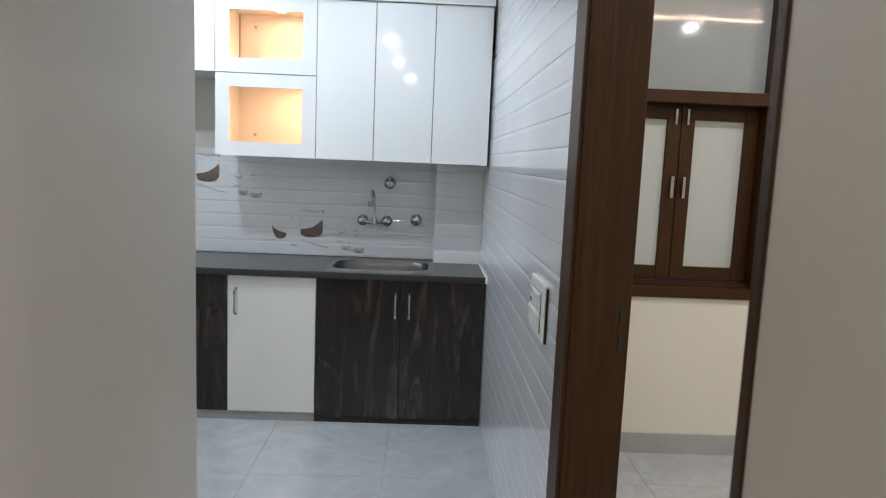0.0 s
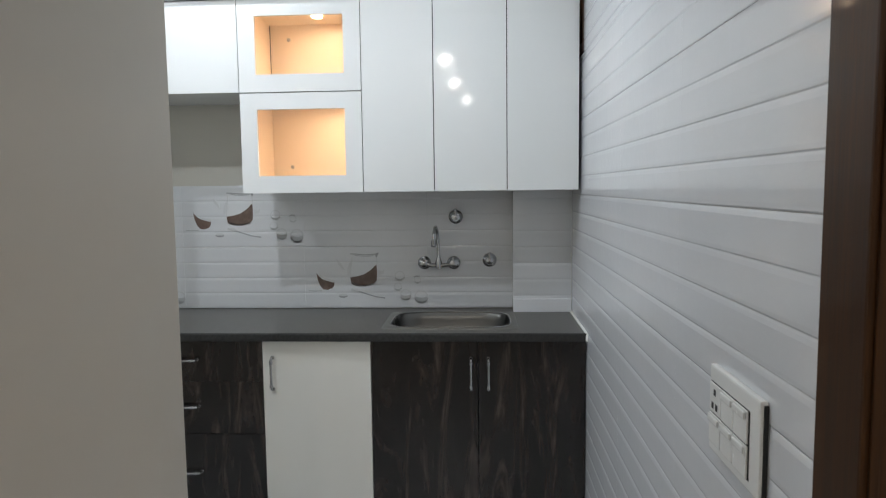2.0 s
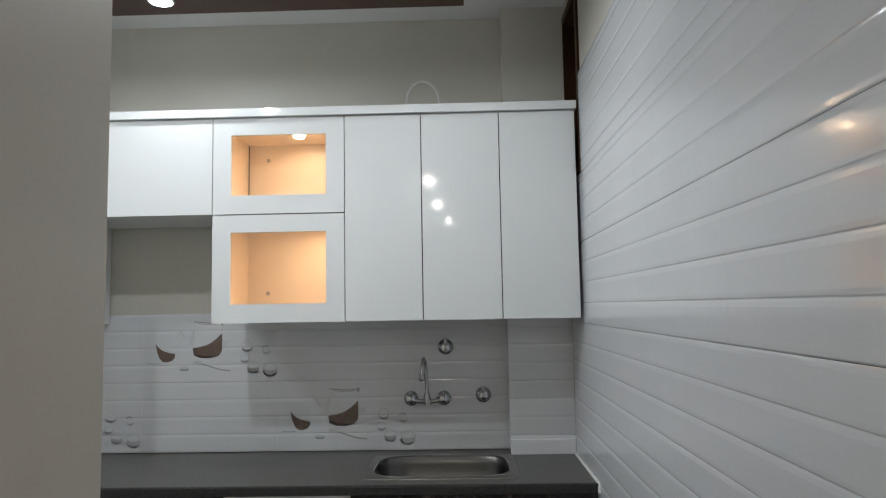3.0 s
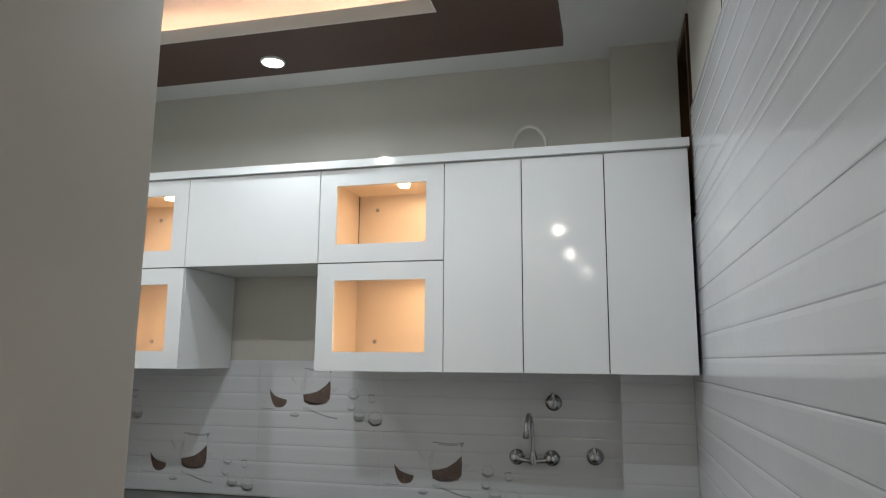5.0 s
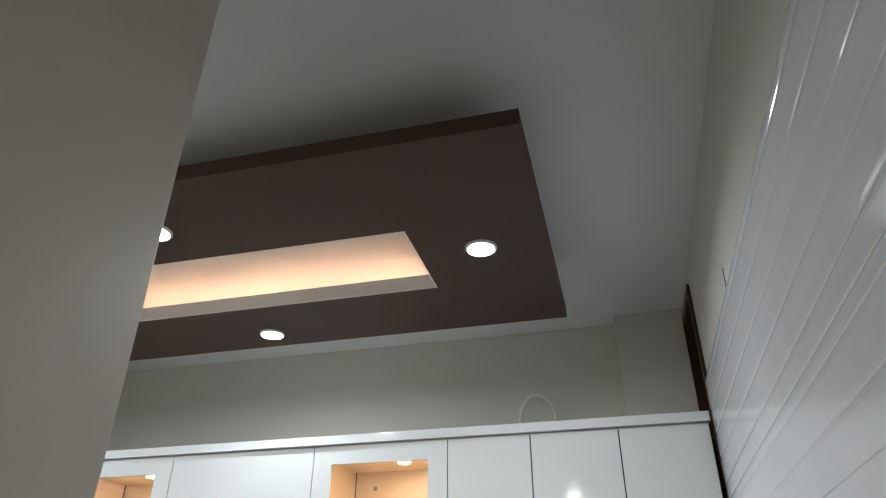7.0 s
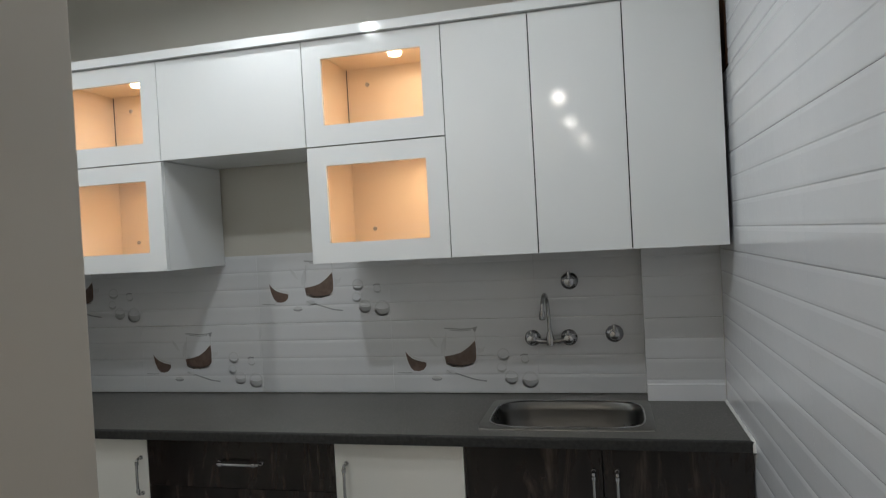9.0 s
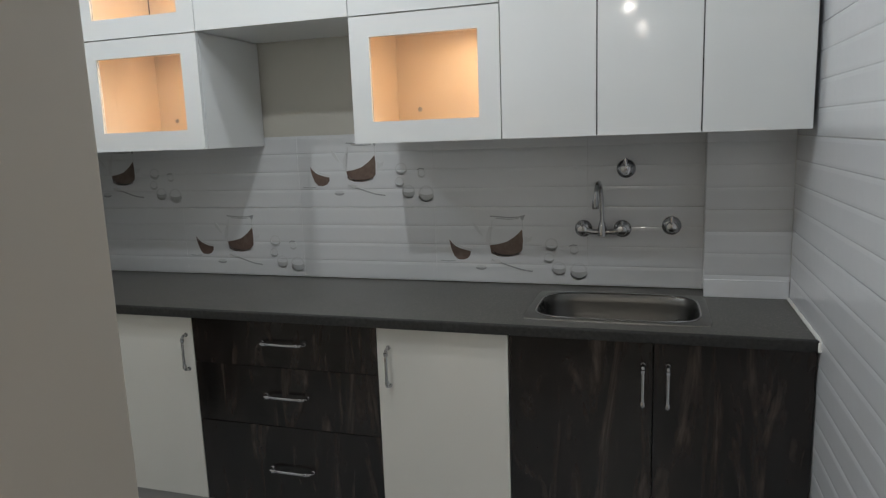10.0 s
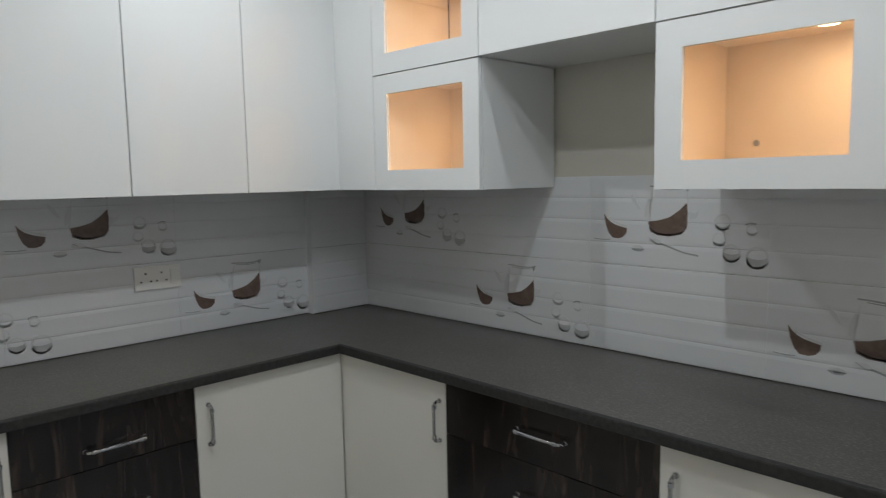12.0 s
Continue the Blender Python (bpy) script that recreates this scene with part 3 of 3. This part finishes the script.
tap = empty("wall_mixer_tap", "chrome wall-mounted sink mixer with swivel spout", "tap", "", "", (-0.66, 0, 1.085))
for fx in (-0.736, -0.585):
    part("flange", local(flange(bmesh.new(), fx, 1.085), tap), M_CHROME, tap, "", True)
bm = tube([(-0.736, -0.045, 1.085), (-0.70, -0.050, 1.078), (-0.66, -0.052, 1.076), (-0.62, -0.050, 1.078), (-0.585, -0.045, 1.085)], 0.011, 12)
turned([(0, 0.016), (0.03, 0.017), (0.045, 0.013), (0.055, 0.012)], (-0.66, -0.052, 1.062), (0, 0, 1), 16, bm)
part("body", local(bm, tap), M_CHROME, tap, "", True)
for fx in (-0.736, -0.585):
    bm = turned([(0.0, 0.019), (0.022, 0.021), (0.030, 0.018), (0.034, 0.008)], (fx, -0.030, 1.085), (0, -1, 0), 16)
    turned([(0.0, 0.006), (0.03, 0.007), (0.034, 0.004)], (fx, -0.052, 1.090), (0, -0.3, 1), 10, bm)
    part("knob", local(bm, tap), M_CHROME, tap, "", True)
pts = [(-0.66, -0.052, 1.11), (-0.662, -0.052, 1.18), (-0.664, -0.056, 1.230)]
for kk in range(1, 9):
    a = math.pi * kk / 8
    pts.append((-0.664 - 0.012 * (kk / 8), -0.056 - 0.05 * (1 - math.cos(a)), 1.230 + 0.045 * math.sin(a)))
pts.append((-0.677, -0.157, 1.190))
part("spout", local(tube(pts, 0.0080, 12), tap), M_CHROME, tap, "", True)
part("nozzle", local(turned([(0, 0.0125), (0.03, 0.0135), (0.034, 0.011)], (-0.677, -0.157, 1.214), (0, 0, -1), 14), tap), M_CHROME, tap, "", True)


def stop_cock(x, z, lever):
    ob = empty("stop_cock", "round chrome wall stop cock with lever knob", "stop cock", "stop cocks", "", (x, 0, z))
    part("flange", flange(bmesh.new(), 0, 0, 0.036), M_CHROME, ob, "", True)
    bm = turned([(0.0, 0.020), (0.018, 0.022), (0.028, 0.018), (0.032, 0.006)], (0, -0.028, 0), (0, -1, 0), 18)
    turned([(0.0, 0.007), (0.030, 0.009), (0.040, 0.005)], (0, -0.050, 0.004), (0, -0.15, lever), 10, bm)
    part("knob", bm, M_CHROME, ob, "", True)


stop_cock(-0.573, 1.320, 1)
stop_cock(-0.402, 1.098, 1)

# ---- wall cabinets ----
WFY = -0.430         # plane of the wall fronts on the north run
WFX = -2.980         # plane of the wall fronts on the west run
ZB, ZM, ZT = 1.453, 1.902, 2.310


def plain_wall_cabinet(spans, z0, z1, m, depth, label, hinge_gap=0.002):
    x0, x1 = spans[0][0], spans[-1][1]
    ob = empty("wall_cabinet", label, "wall cabinet", "wall cabinets")
    part("body", box((x0 + 0.001, 0.002, z0 + 0.001), (x1 - 0.001, depth, z1)), M_GLOSS, ob)
    # black sheet over the white body gives the door gaps their shade
    part("gap_shade_sheet", box((x0 + 0.004, 0.0, z0 + 0.004), (x1 - 0.004, 0.0022, z1 - 0.004)), M_BLACK, ob, "black sheet standing in for shade in the door gaps")
    for a, b in spans:
        part("door", box((a + hinge_gap, -DT, z0), (b - hinge_gap, -0.001, z1 - 0.003), 0.0015), M_GLOSS, ob, "glossy white door")
    ob.matrix_basis = m
    return ob


def ring_frame(x0, x1, z0, z1, a0, a1, b0, b1, y0, y1):
    """A rectangular frame in one piece."""
    bm = bmesh.new()
    o = [(x0, z0), (x1, z0), (x1, z1), (x0, z1)]
    n = [(a0, b0), (a1, b0), (a1, b1), (a0, b1)]
    vo, vi = [[[bm.verts.new((x, y, z)) for x, z in q] for y in (y0, y1)] for q in (o, n)]
    for i in range(4):
        j = (i + 1) % 4
        bm.faces.new((vo[0][i], vo[0][j], vi[0][j], vi[0][i]))
        bm.faces.new((vo[1][i], vi[1][i], vi[1][j], vo[1][j]))
        bm.faces.new((vo[0][i], vo[1][i], vo[1][j], vo[0][j]))
        bm.faces.new((vi[0][i], vi[0][j], vi[1][j], vi[1][i]))
    return bm


def glass_wall_cabinet(x0, x1, z0, z1, m, depth, lamp_x):
    ob = empty("glass_wall_cabinet", "white cabinet with glazed door, lit warm inside", "wall cabinet", "glazed wall cabinets")
    part("body", ring_frame(x0 + 0.001, x1 - 0.001, z0, z1, x0 + 0.017, x1 - 0.017, z0 + 0.016, z1 - 0.016, 0.002, depth), M_GLOSS, ob)
    t = 0.017
    part("lining", boxes([((x0 + t, 0.004, z0 + t), (x0 + t + 0.003, depth - 0.012, z1 - t)), ((x1 - t - 0.003, 0.004, z0 + t), (x1 - t, depth - 0.012, z1 - t)),
                          ((x0 + t + 0.003, 0.004, z0 + t), (x1 - t - 0.003, depth - 0.012, z0 + t + 0.003)), ((x0 + t + 0.003, 0.004, z1 - t - 0.003), (x1 - t - 0.003, depth - 0.012, z1 - t)),
                          ((x0 + t, depth - 0.012, z0 + t), (x1 - t, depth - 0.004, z1 - t))]), M_PEACH, ob, "beige laminate interior")
    fx, fz0, fz1 = 0.077, 0.077, 0.075
    g = 0.0015
    door = part("door", ring_frame(x0 + g, x1 - g, z0, z1 - 0.003, x0 + fx, x1 - fx, z0 + fz0, z1 - fz1, -DT, -0.001), M_GLOSS, ob, "white door frame")
    pane = part("pane", box((x0 + fx + 0.001, -0.010, z0 + fz0 + 0.001), (x1 - fx - 0.001, -0.006, z1 - fz1 - 0.001)), M_GLASS, door, "clear glass pane")
    pane.visible_shadow = False
    if z0 > 1.6:
        part("corner_gap", box((x0 + t + 0.0032, depth - 0.016, z0 + t + 0.004), (x0 + t + 0.0062, depth - 0.0125, z1 - t - 0.004)), M_BLACK, ob, "dark joint in the corner of the lining")
    lx, ly, lz = lamp_x, 0.20, z1 - t - 0.003
    part("puck_light", turned([(0, 0.028), (0.010, 0.028), (0.012, 0.024)], (lx, ly, lz), (0, 0, -1), 20), M_PUCKGLOW, ob, "glowing warm puck light", True)
    part("screw_cap", turned([(0, 0.010), (0.004, 0.008)], (x0 + 0.115, depth - 0.0125, z0 + (0.13 if z0 < 1.6 else 0.315)), (0, -1, 0), 12), M_PLINTH, ob, "round mounting hole cap")
    ob.matrix_basis = m
    p = m @ Vector((lx, ly, lz - 0.016))
    lamp("cabinet_puck_lamp", p.x, p.y, p.z, 1.3, 0.05, WARM2)
    return ob


WARM2 = (1.0, 0.71, 0.45)
mWN = pose(0, WFY + DT, 0)
D = -WFY - DT - 0.001
plain_wall_cabinet([(-0.969, -0.650), (-0.650, -0.327), (-0.327, -0.012)], ZB, ZT, pose(0, WFY + DT, 0), 0.30, "tall glossy white wall cabinet with three doors")
for x0, x1 in ((-2.731, -2.165), (-1.520, -0.969)):
    glass_wall_cabinet(x0, x1, ZM + 0.001, ZT, mWN, D, x0 + 0.31)
    glass_wall_cabinet(x0, x1, ZB, ZM - 0.001, mWN, D, x0 + 0.36)
plain_wall_cabinet([(-2.165, -1.520)], ZM + 0.001, ZT, mWN, D, "glossy white flap-door wall cabinet above an open niche")
tagged(finish(box((-2.980, WFY, ZB), (-2.733, WFY + DT, ZT - 0.003), 0.0012), "filler_panel", M_GLOSS), "glossy white corner filler panel between wall cabinets", "panel")
mWW = pose(WFX - DT, 0, 0, 0, 0, 90)
plain_wall_cabinet([(-0.855, -0.412), ], ZB, ZT, mWW, -LW + WFX - DT - 0.001, "tall glossy white wall cabinet with one door")
plain_wall_cabinet([(-1.720, -1.290), (-1.290, -0.855)], ZB, ZT, mWW, -LW + WFX - DT - 0.001, "tall glossy white wall cabinet with two doors")
plain_wall_cabinet([(-2.110, -1.720)], ZB, ZT, mWW, -LW + WFX - DT - 0.001, "tall glossy white wall cabinet with one door")
# cornice board over all wall cabinets
tagged(finish(boxes([((WFX + 0.018, WFY - 0.018, ZT), (-0.008, -0.104, ZT + 0.034)), ((LW, KY + 0.002, ZT), (WFX + 0.018, -0.104, ZT + 0.034)), ((LW + 0.04, -0.104, ZT), (-0.29, -0.001, ZT + 0.034))]), "cornice", M_GLOSS), "white cornice board along the wall cabinet tops", "cornice")

# loop of spare cable behind the cornice
pts = [(-0.735, -0.03, ZT + 0.03)] + [(-0.660 - 0.078 * math.cos(math.pi * i / 14), -0.03 - 0.02 * math.sin(math.pi * i / 14), 2.47 + 0.105 * math.sin(math.pi * i / 14)) for i in range(15)] + [(-0.585, -0.03, ZT + 0.03)]
tagged(finish(tube(pts, 0.0075, 8), "cable_loop", M_CABLE, None, "", True), "pale loose cable loop standing on the cabinets", "cable")

# ---- switch board on the tiled wall ----
sw = empty("switch_board", "white modular switch board on the tiled wall", "switch")
part("plate", box((-0.013, -2.400, 0.972), (0.0, -2.170, 1.135), 0.004), M_PLASTIC, sw)
part("recess", box((-0.0138, -2.362, 0.990), (-0.0128, -2.180, 1.106)), M_BLACK, sw, "dark joints between the rockers")
for row in range(2):
    for col in range(3):
        y1 = -2.183 - 0.0595 * col
        z0 = 0.992 + 0.058 * row
        if row == 1 and col == 0:
            mod = part("socket", box((-0.0175, y1 - 0.057, z0), (-0.0138, y1, z0 + 0.055), 0.002), M_PLASTIC, sw)
            for yy, zz in ((-0.028, 0.040), (-0.038, 0.014), (-0.018, 0.014)):
                part("pin_hole", box((-0.0182, y1 + yy - 0.005, z0 + zz - 0.006), (-0.0170, y1 + yy + 0.005, z0 + zz + 0.006)), M_BLACK, mod)
        else:
            bm = box((-0.0180, y1 - 0.057, z0), (-0.0138, y1, z0 + 0.055), 0.002)
            add_box(bm, (-0.0225, y1 - 0.054, z0 + 0.040), (-0.0176, y1 - 0.003, z0 + 0.053), 0.003)
            part("rocker", bm, M_PLASTIC, sw)
# black strip added for the shade along the plate's near edge
part("edge_shade", box((-0.0075, -2.4022, 0.972), (-0.0005, -2.4002, 1.128)), M_BLACK, sw, "black strip standing in for shade at the plate edge")

sock = empty("socket_plate", "white modular socket plate on the tiled backsplash", "socket")
part("plate", box((LW, -1.156, 1.062), (LW + 0.010, -0.966, 1.160), 0.003), M_PLASTIC, sock)
part("rocker", box((LW + 0.010, -1.01, 1.078), (LW + 0.014, -0.978, 1.144), 0.002), M_PLASTIC, sock)
for yy, zz in ((-1.13, 1.098), (-1.11, 1.13), (-1.09, 1.098), (-1.066, 1.098), (-1.046, 1.13), (-1.026, 1.098)):
    part("pin_hole", box((LW + 0.0095, yy - 0.0035, zz - 0.0035), (LW + 0.0108, yy + 0.0035, zz + 0.0035)), M_BLACK, sock)

# hairline crack in the paint above the tiles
tagged(finish(tube([(0.0095, -1.175, 2.475), (0.0092, -1.182, 2.492), (0.0095, -1.180, 2.508), (0.0093, -1.190, 2.528)], 0.0016, 6), "wall_crack", M_BLACK), "dark hairline crack in the painted wall", "crack")

# warm cove along the side room ceiling
cove = empty("ceiling_cove", "white ceiling cove with a warm light strip", "ceiling cove")
part("ledge", boxes([((0.6, -3.56, CEIL - 0.09), (3.0, -3.512, CEIL - 0.075)), ((0.6, -3.56, CEIL - 0.075), (3.0, -3.548, CEIL))]), M_WHITETRIM, cove)
part("light_strip", box((0.62, -3.512, CEIL - 0.088), (2.98, -3.504, CEIL - 0.078)), M_STRIPGLOW, cove, "glowing warm light strip")

# ---- floor tiles ----
floor = structure("floor", boxes([((LW - 0.15, SOUTH - 0.12, -0.12), (EAST + 0.15, 0.16, -0.009))]), M_GROUT, "grey veined glossy stone-look floor tiles")
FT = 0.62
ftile = None
for i in range(-6, 6):
    for j in range(-18, 1):
        x0, y0 = -0.50 + i * FT, -0.62 + j * FT
        x1, y1 = x0 + FT, y0 + FT
        if x1 < LW or x0 > EAST or y1 < SOUTH or y0 > 0.1:
            continue
        if ftile is None:
            bm = box((0.0008, 0.0008, -0.010), (FT - 0.0008, FT - 0.0008, 0.0), 0.0008)
            ftile = part("floor_tile", bm, M_FLOOR, floor)
            ftile.location = (x0, y0, 0)
        else:
            o = new("floor_tile", ftile.data)
            o.parent = floor
            o.location = (x0, y0, 0)

# ---- wall tiles: four embossed rows on each ----
ROW = 0.0803
TH, TW = ROW * 4, 0.642
TZ = 0.850


def tile_mesh(w, z_from, z_to, row_h):
    """A tile piece lying in local x, z with its face at y = 0; rows are set by the height from the tile's own foot."""
    prof = []
    z = z_from
    while z < z_to - 1e-6:
        top = min((math.floor(z / row_h + 1e-6) + 1) * row_h, z_to)
        prof += [(z + 0.0006, 0.0016), (z + 0.0034, 0.0004), (z + 0.011, 0.0), (top - 0.013, 0.0001), (top - 0.0046, 0.0009), (top - 0.0006, 0.0016)]
        z = top
    prof = [(z_from + 0.0006, 0.0095)] + prof + [(z_to - 0.0006, 0.0095)]
    bm = bmesh.new()
    a = [bm.verts.new((0.0002, d, zz)) for zz, d in prof]
    b = [bm.verts.new((w - 0.0002, d, zz)) for zz, d in prof]
    for i in range(len(prof) - 1):
        bm.faces.new((a[i], b[i], b[i + 1], a[i + 1]))
    bm.faces.new(a)
    bm.faces.new(b[::-1])
    bm.faces.new((a[0], a[-1], b[-1], b[0]))
    return bm


tile_cache = {}


def lay_tiles(parent, m, u0, u1, z0, z1, joint, foot=TZ, row_h=ROW):
    """Tiles over the strip u0..u1 of a wall; m takes local x, z to the wall; joint is one vertical joint's place, foot one level joint's."""
    high = row_h * 4
    first = joint + math.floor((u0 - joint) / TW + 1e-6) * TW
    u = first
    while u < u1 - 1e-6:
        a, b = max(u, u0), min(u + TW, u1)
        row = math.floor((z0 - foot) / high + 1e-6)
        while foot + row * high < z1 - 1e-6:
            base = foot + row * high
            za, zb = max(base, z0) - base, min(base + high, z1) - base
            if b - a > 0.01 and zb - za > 0.01:
                key = (round(b - a, 3), round(za, 3), round(zb, 3), row_h)
                if key not in tile_cache:
                    o = part("wall_tile", tile_mesh(b - a, za, zb, row_h), M_TILE, parent)
                    tile_cache[key] = o.data
                else:
                    o = new("wall_tile", tile_cache[key])
                    o.parent = parent
                o.matrix_basis = m @ Matrix.Translation((a, 0, base))
            row += 1
        u += TW


mTN = Matrix.Identity(4)                                  # north wall
mTW = pose(LW, 0, 0, 0, 0, 90)                            # west wall, local x along world y
mTE = pose(0, 0, 0, 0, 0, -90)                            # east wall, local x along world -y
lay_tiles(wall_north, mTN, LW + 0.037, -0.287, WT, TZ + 2 * TH, -0.72)
lay_tiles(wall_west, mTW, KY, -0.332, WT, TZ + 2 * TH, -0.332 - 3 * TW)
lay_tiles(wall_east, mTE, 0.112, 2.544, 0.0, 2.04, 0.616, 1.429, 0.083)
lay_tiles(wall_east, mTE, 0.462, 2.544, 2.04, TZ + 5 * TH, 0.616, 1.429, 0.083)
lay_tiles(column_ne, pose(0, -0.110, 0), -0.285, 0.0, WT, TZ + 2 * TH, -0.285)
lay_tiles(column_nw, pose(LW + 0.045, 0, 0, 0, 0, 90), -0.330, -0.002, WT, TZ + 2 * TH, -0.33)
part("tile_return", box((-0.2875, -0.108, WT), (-0.2835, 0.0, TZ + 2 * TH)), M_TILE, column_ne)
part("tile_return", box((LW, -0.3345, WT), (LW + 0.044, -0.3305, TZ + 2 * TH)), M_TILE, column_nw)
# plain white upstand at the foot of the corner column
part("upstand", box((-0.287, -0.116, WT), (-0.002, -0.106, WT + 0.066), 0.002), M_TILE, column_ne, "white tile upstand strip")

# ---- printed cup motifs on the decor tiles ----


def flat(poly, depth):
    bm = bmesh.new()
    f = [bm.verts.new((x, depth, z)) for x, z in poly]
    bm.faces.new(f)
    r = bmesh.ops.extrude_face_region(bm, geom=bm.faces[:])
    bmesh.ops.translate(bm, verts=[v for v in r["geom"] if isinstance(v, bmesh.types.BMVert)], vec=(0, 0.0016, 0))
    return bm


def arc(cx, cz, r, a0, a1, n=12, squash=1.0):
    return [(cx + r * math.cos(radians(a0 + (a1 - a0) * i / n)), cz + squash * r * math.sin(radians(a0 + (a1 - a0) * i / n))) for i in range(n + 1)]


def stroke(pts, w):
    """A ribbon outline along a line of points."""
    up = [(x, z + w / 2) for x, z in pts]
    return up + [(x, z - w / 2) for x, z in reversed(pts)]


def motif(parent, m):
    P = -0.0008
    pieces = [
        ("cup_print", [(0.044, 0.182), (0.056, 0.166), (0.072, 0.152), (0.092, 0.143), (0.114, 0.137), (0.138, 0.132), (0.136, 0.115), (0.124, 0.101), (0.104, 0.094), (0.080, 0.096), (0.064, 0.112), (0.052, 0.142)], M_BROWNPRINT),
        ("cup_rim_print", stroke([(0.060, 0.172), (0.080, 0.157), (0.106, 0.147), (0.142, 0.139)], 0.006), M_PALEPRINT),
        ("jug_print", [(0.222, 0.158), (0.256, 0.163), (0.296, 0.174), (0.332, 0.198), (0.360, 0.226), (0.363, 0.186), (0.360, 0.142), (0.344, 0.120), (0.300, 0.110), (0.258, 0.112), (0.228, 0.124)], M_BROWNPRINT),
        ("jug_foot_print", arc(0.293, 0.138, 0.064, 200, 340, 14, 0.42) + arc(0.293, 0.143, 0.064, 340, 200, 14, 0.40), M_PALEPRINT),
        ("rim_print", stroke([(0.226, 0.281), (0.260, 0.279), (0.300, 0.275), (0.345, 0.277), (0.372, 0.284)], 0.005), M_BLUEGREY),
        ("rim_print", stroke([(0.250, 0.273), (0.300, 0.268), (0.345, 0.271)], 0.003), M_BLUEGREY),
        ("spout_print", [(0.352, 0.279), (0.372, 0.286), (0.365, 0.266), (0.359, 0.262)], M_BLUEGREY),
        ("jug_edge_print", [(0.218, 0.152), (0.222, 0.150), (0.236, 0.262), (0.232, 0.264)], M_PALEPRINT),
        ("jug_edge_print", [(0.361, 0.228), (0.366, 0.226), (0.362, 0.268), (0.358, 0.268)], M_PALEPRINT),
        ("spoon_print", arc(0.246, 0.090, 0.024, 0, 350, 14, 0.42), M_PALEPRINT),
        ("spoon_print", stroke([(0.228, 0.098), (0.252, 0.082), (0.272, 0.082)], 0.004), M_BLUEGREY),
        ("spoon_print", stroke([(0.268, 0.084), (0.310, 0.070), (0.356, 0.056), (0.402, 0.050)], 0.006), M_BLUEGREY),
        ("leaf_print", [(0.206, 0.170), (0.208, 0.206), (0.222, 0.240), (0.232, 0.232), (0.226, 0.198), (0.216, 0.172)], M_PALEPRINT),
        ("leaf_print", [(0.196, 0.196), (0.172, 0.236), (0.150, 0.256), (0.158, 0.230), (0.180, 0.202)], M_PALEPRINT),
        ("saucer_print", arc(0.182, 0.062, 0.024, 180, 360, 10, 0.45), M_BLUEGREY),
        ("saucer_print", arc(0.182, 0.066, 0.022, 0, 350, 14, 0.35), M_PALEPRINT),
        ("handle_print", [(0.368, 0.196), (0.388, 0.190), (0.402, 0.200), (0.396, 0.178), (0.370, 0.168)], M_PALEPRINT),
        ("plate_print", stroke([(0.004, 0.090), (0.040, 0.087), (0.070, 0.089)], 0.003), M_BLUEGREY),
    ]
    # bubbles: a pale ring each, a darker lower cheek on some
    for cx, cz, rr, cheek in ((0.480, 0.164, 0.027, False), (0.470, 0.108, 0.022, False), (0.572, 0.142, 0.018, False), (0.510, 0.066, 0.030, True), (0.590, 0.056, 0.036, True)):
        pieces.append(("bubble_print", arc(cx, cz, rr, 0, 330, 22) + arc(cx, cz, rr * 0.80, 330, 0, 22), M_PALEPRINT))
        pieces.append(("bubble_print", arc(cx, cz, rr, 200, 345, 12) + arc(cx, cz + rr * 0.30, rr * 0.98, 330, 215, 12, 0.9 if not cheek else 0.45), M_BUBBLE))
    pieces.append(("scroll_print", stroke([(0.552, 0.158), (0.566, 0.164), (0.584, 0.162)], 0.005), M_BLUEGREY))
    for nm, poly, mt in pieces:
        o = part(nm, flat(poly, P), mt, parent)
        o.matrix_basis = m


for u, z in ((-1.362, TZ), (-2.646, TZ), (-2.004, TZ + TH), (-3.288, TZ + TH)):
    motif(wall_north, Matrix.Translation((u + 0.016, 0, z + 0.002)))
for u, z in ((-0.974, TZ), (-1.616, TZ + TH), (-2.258 + 0.15, TZ)):
    if u > KY - 0.001:
        motif(wall_west, mTW @ Matrix.Translation((u + 0.02, 0, z + 0.004)))
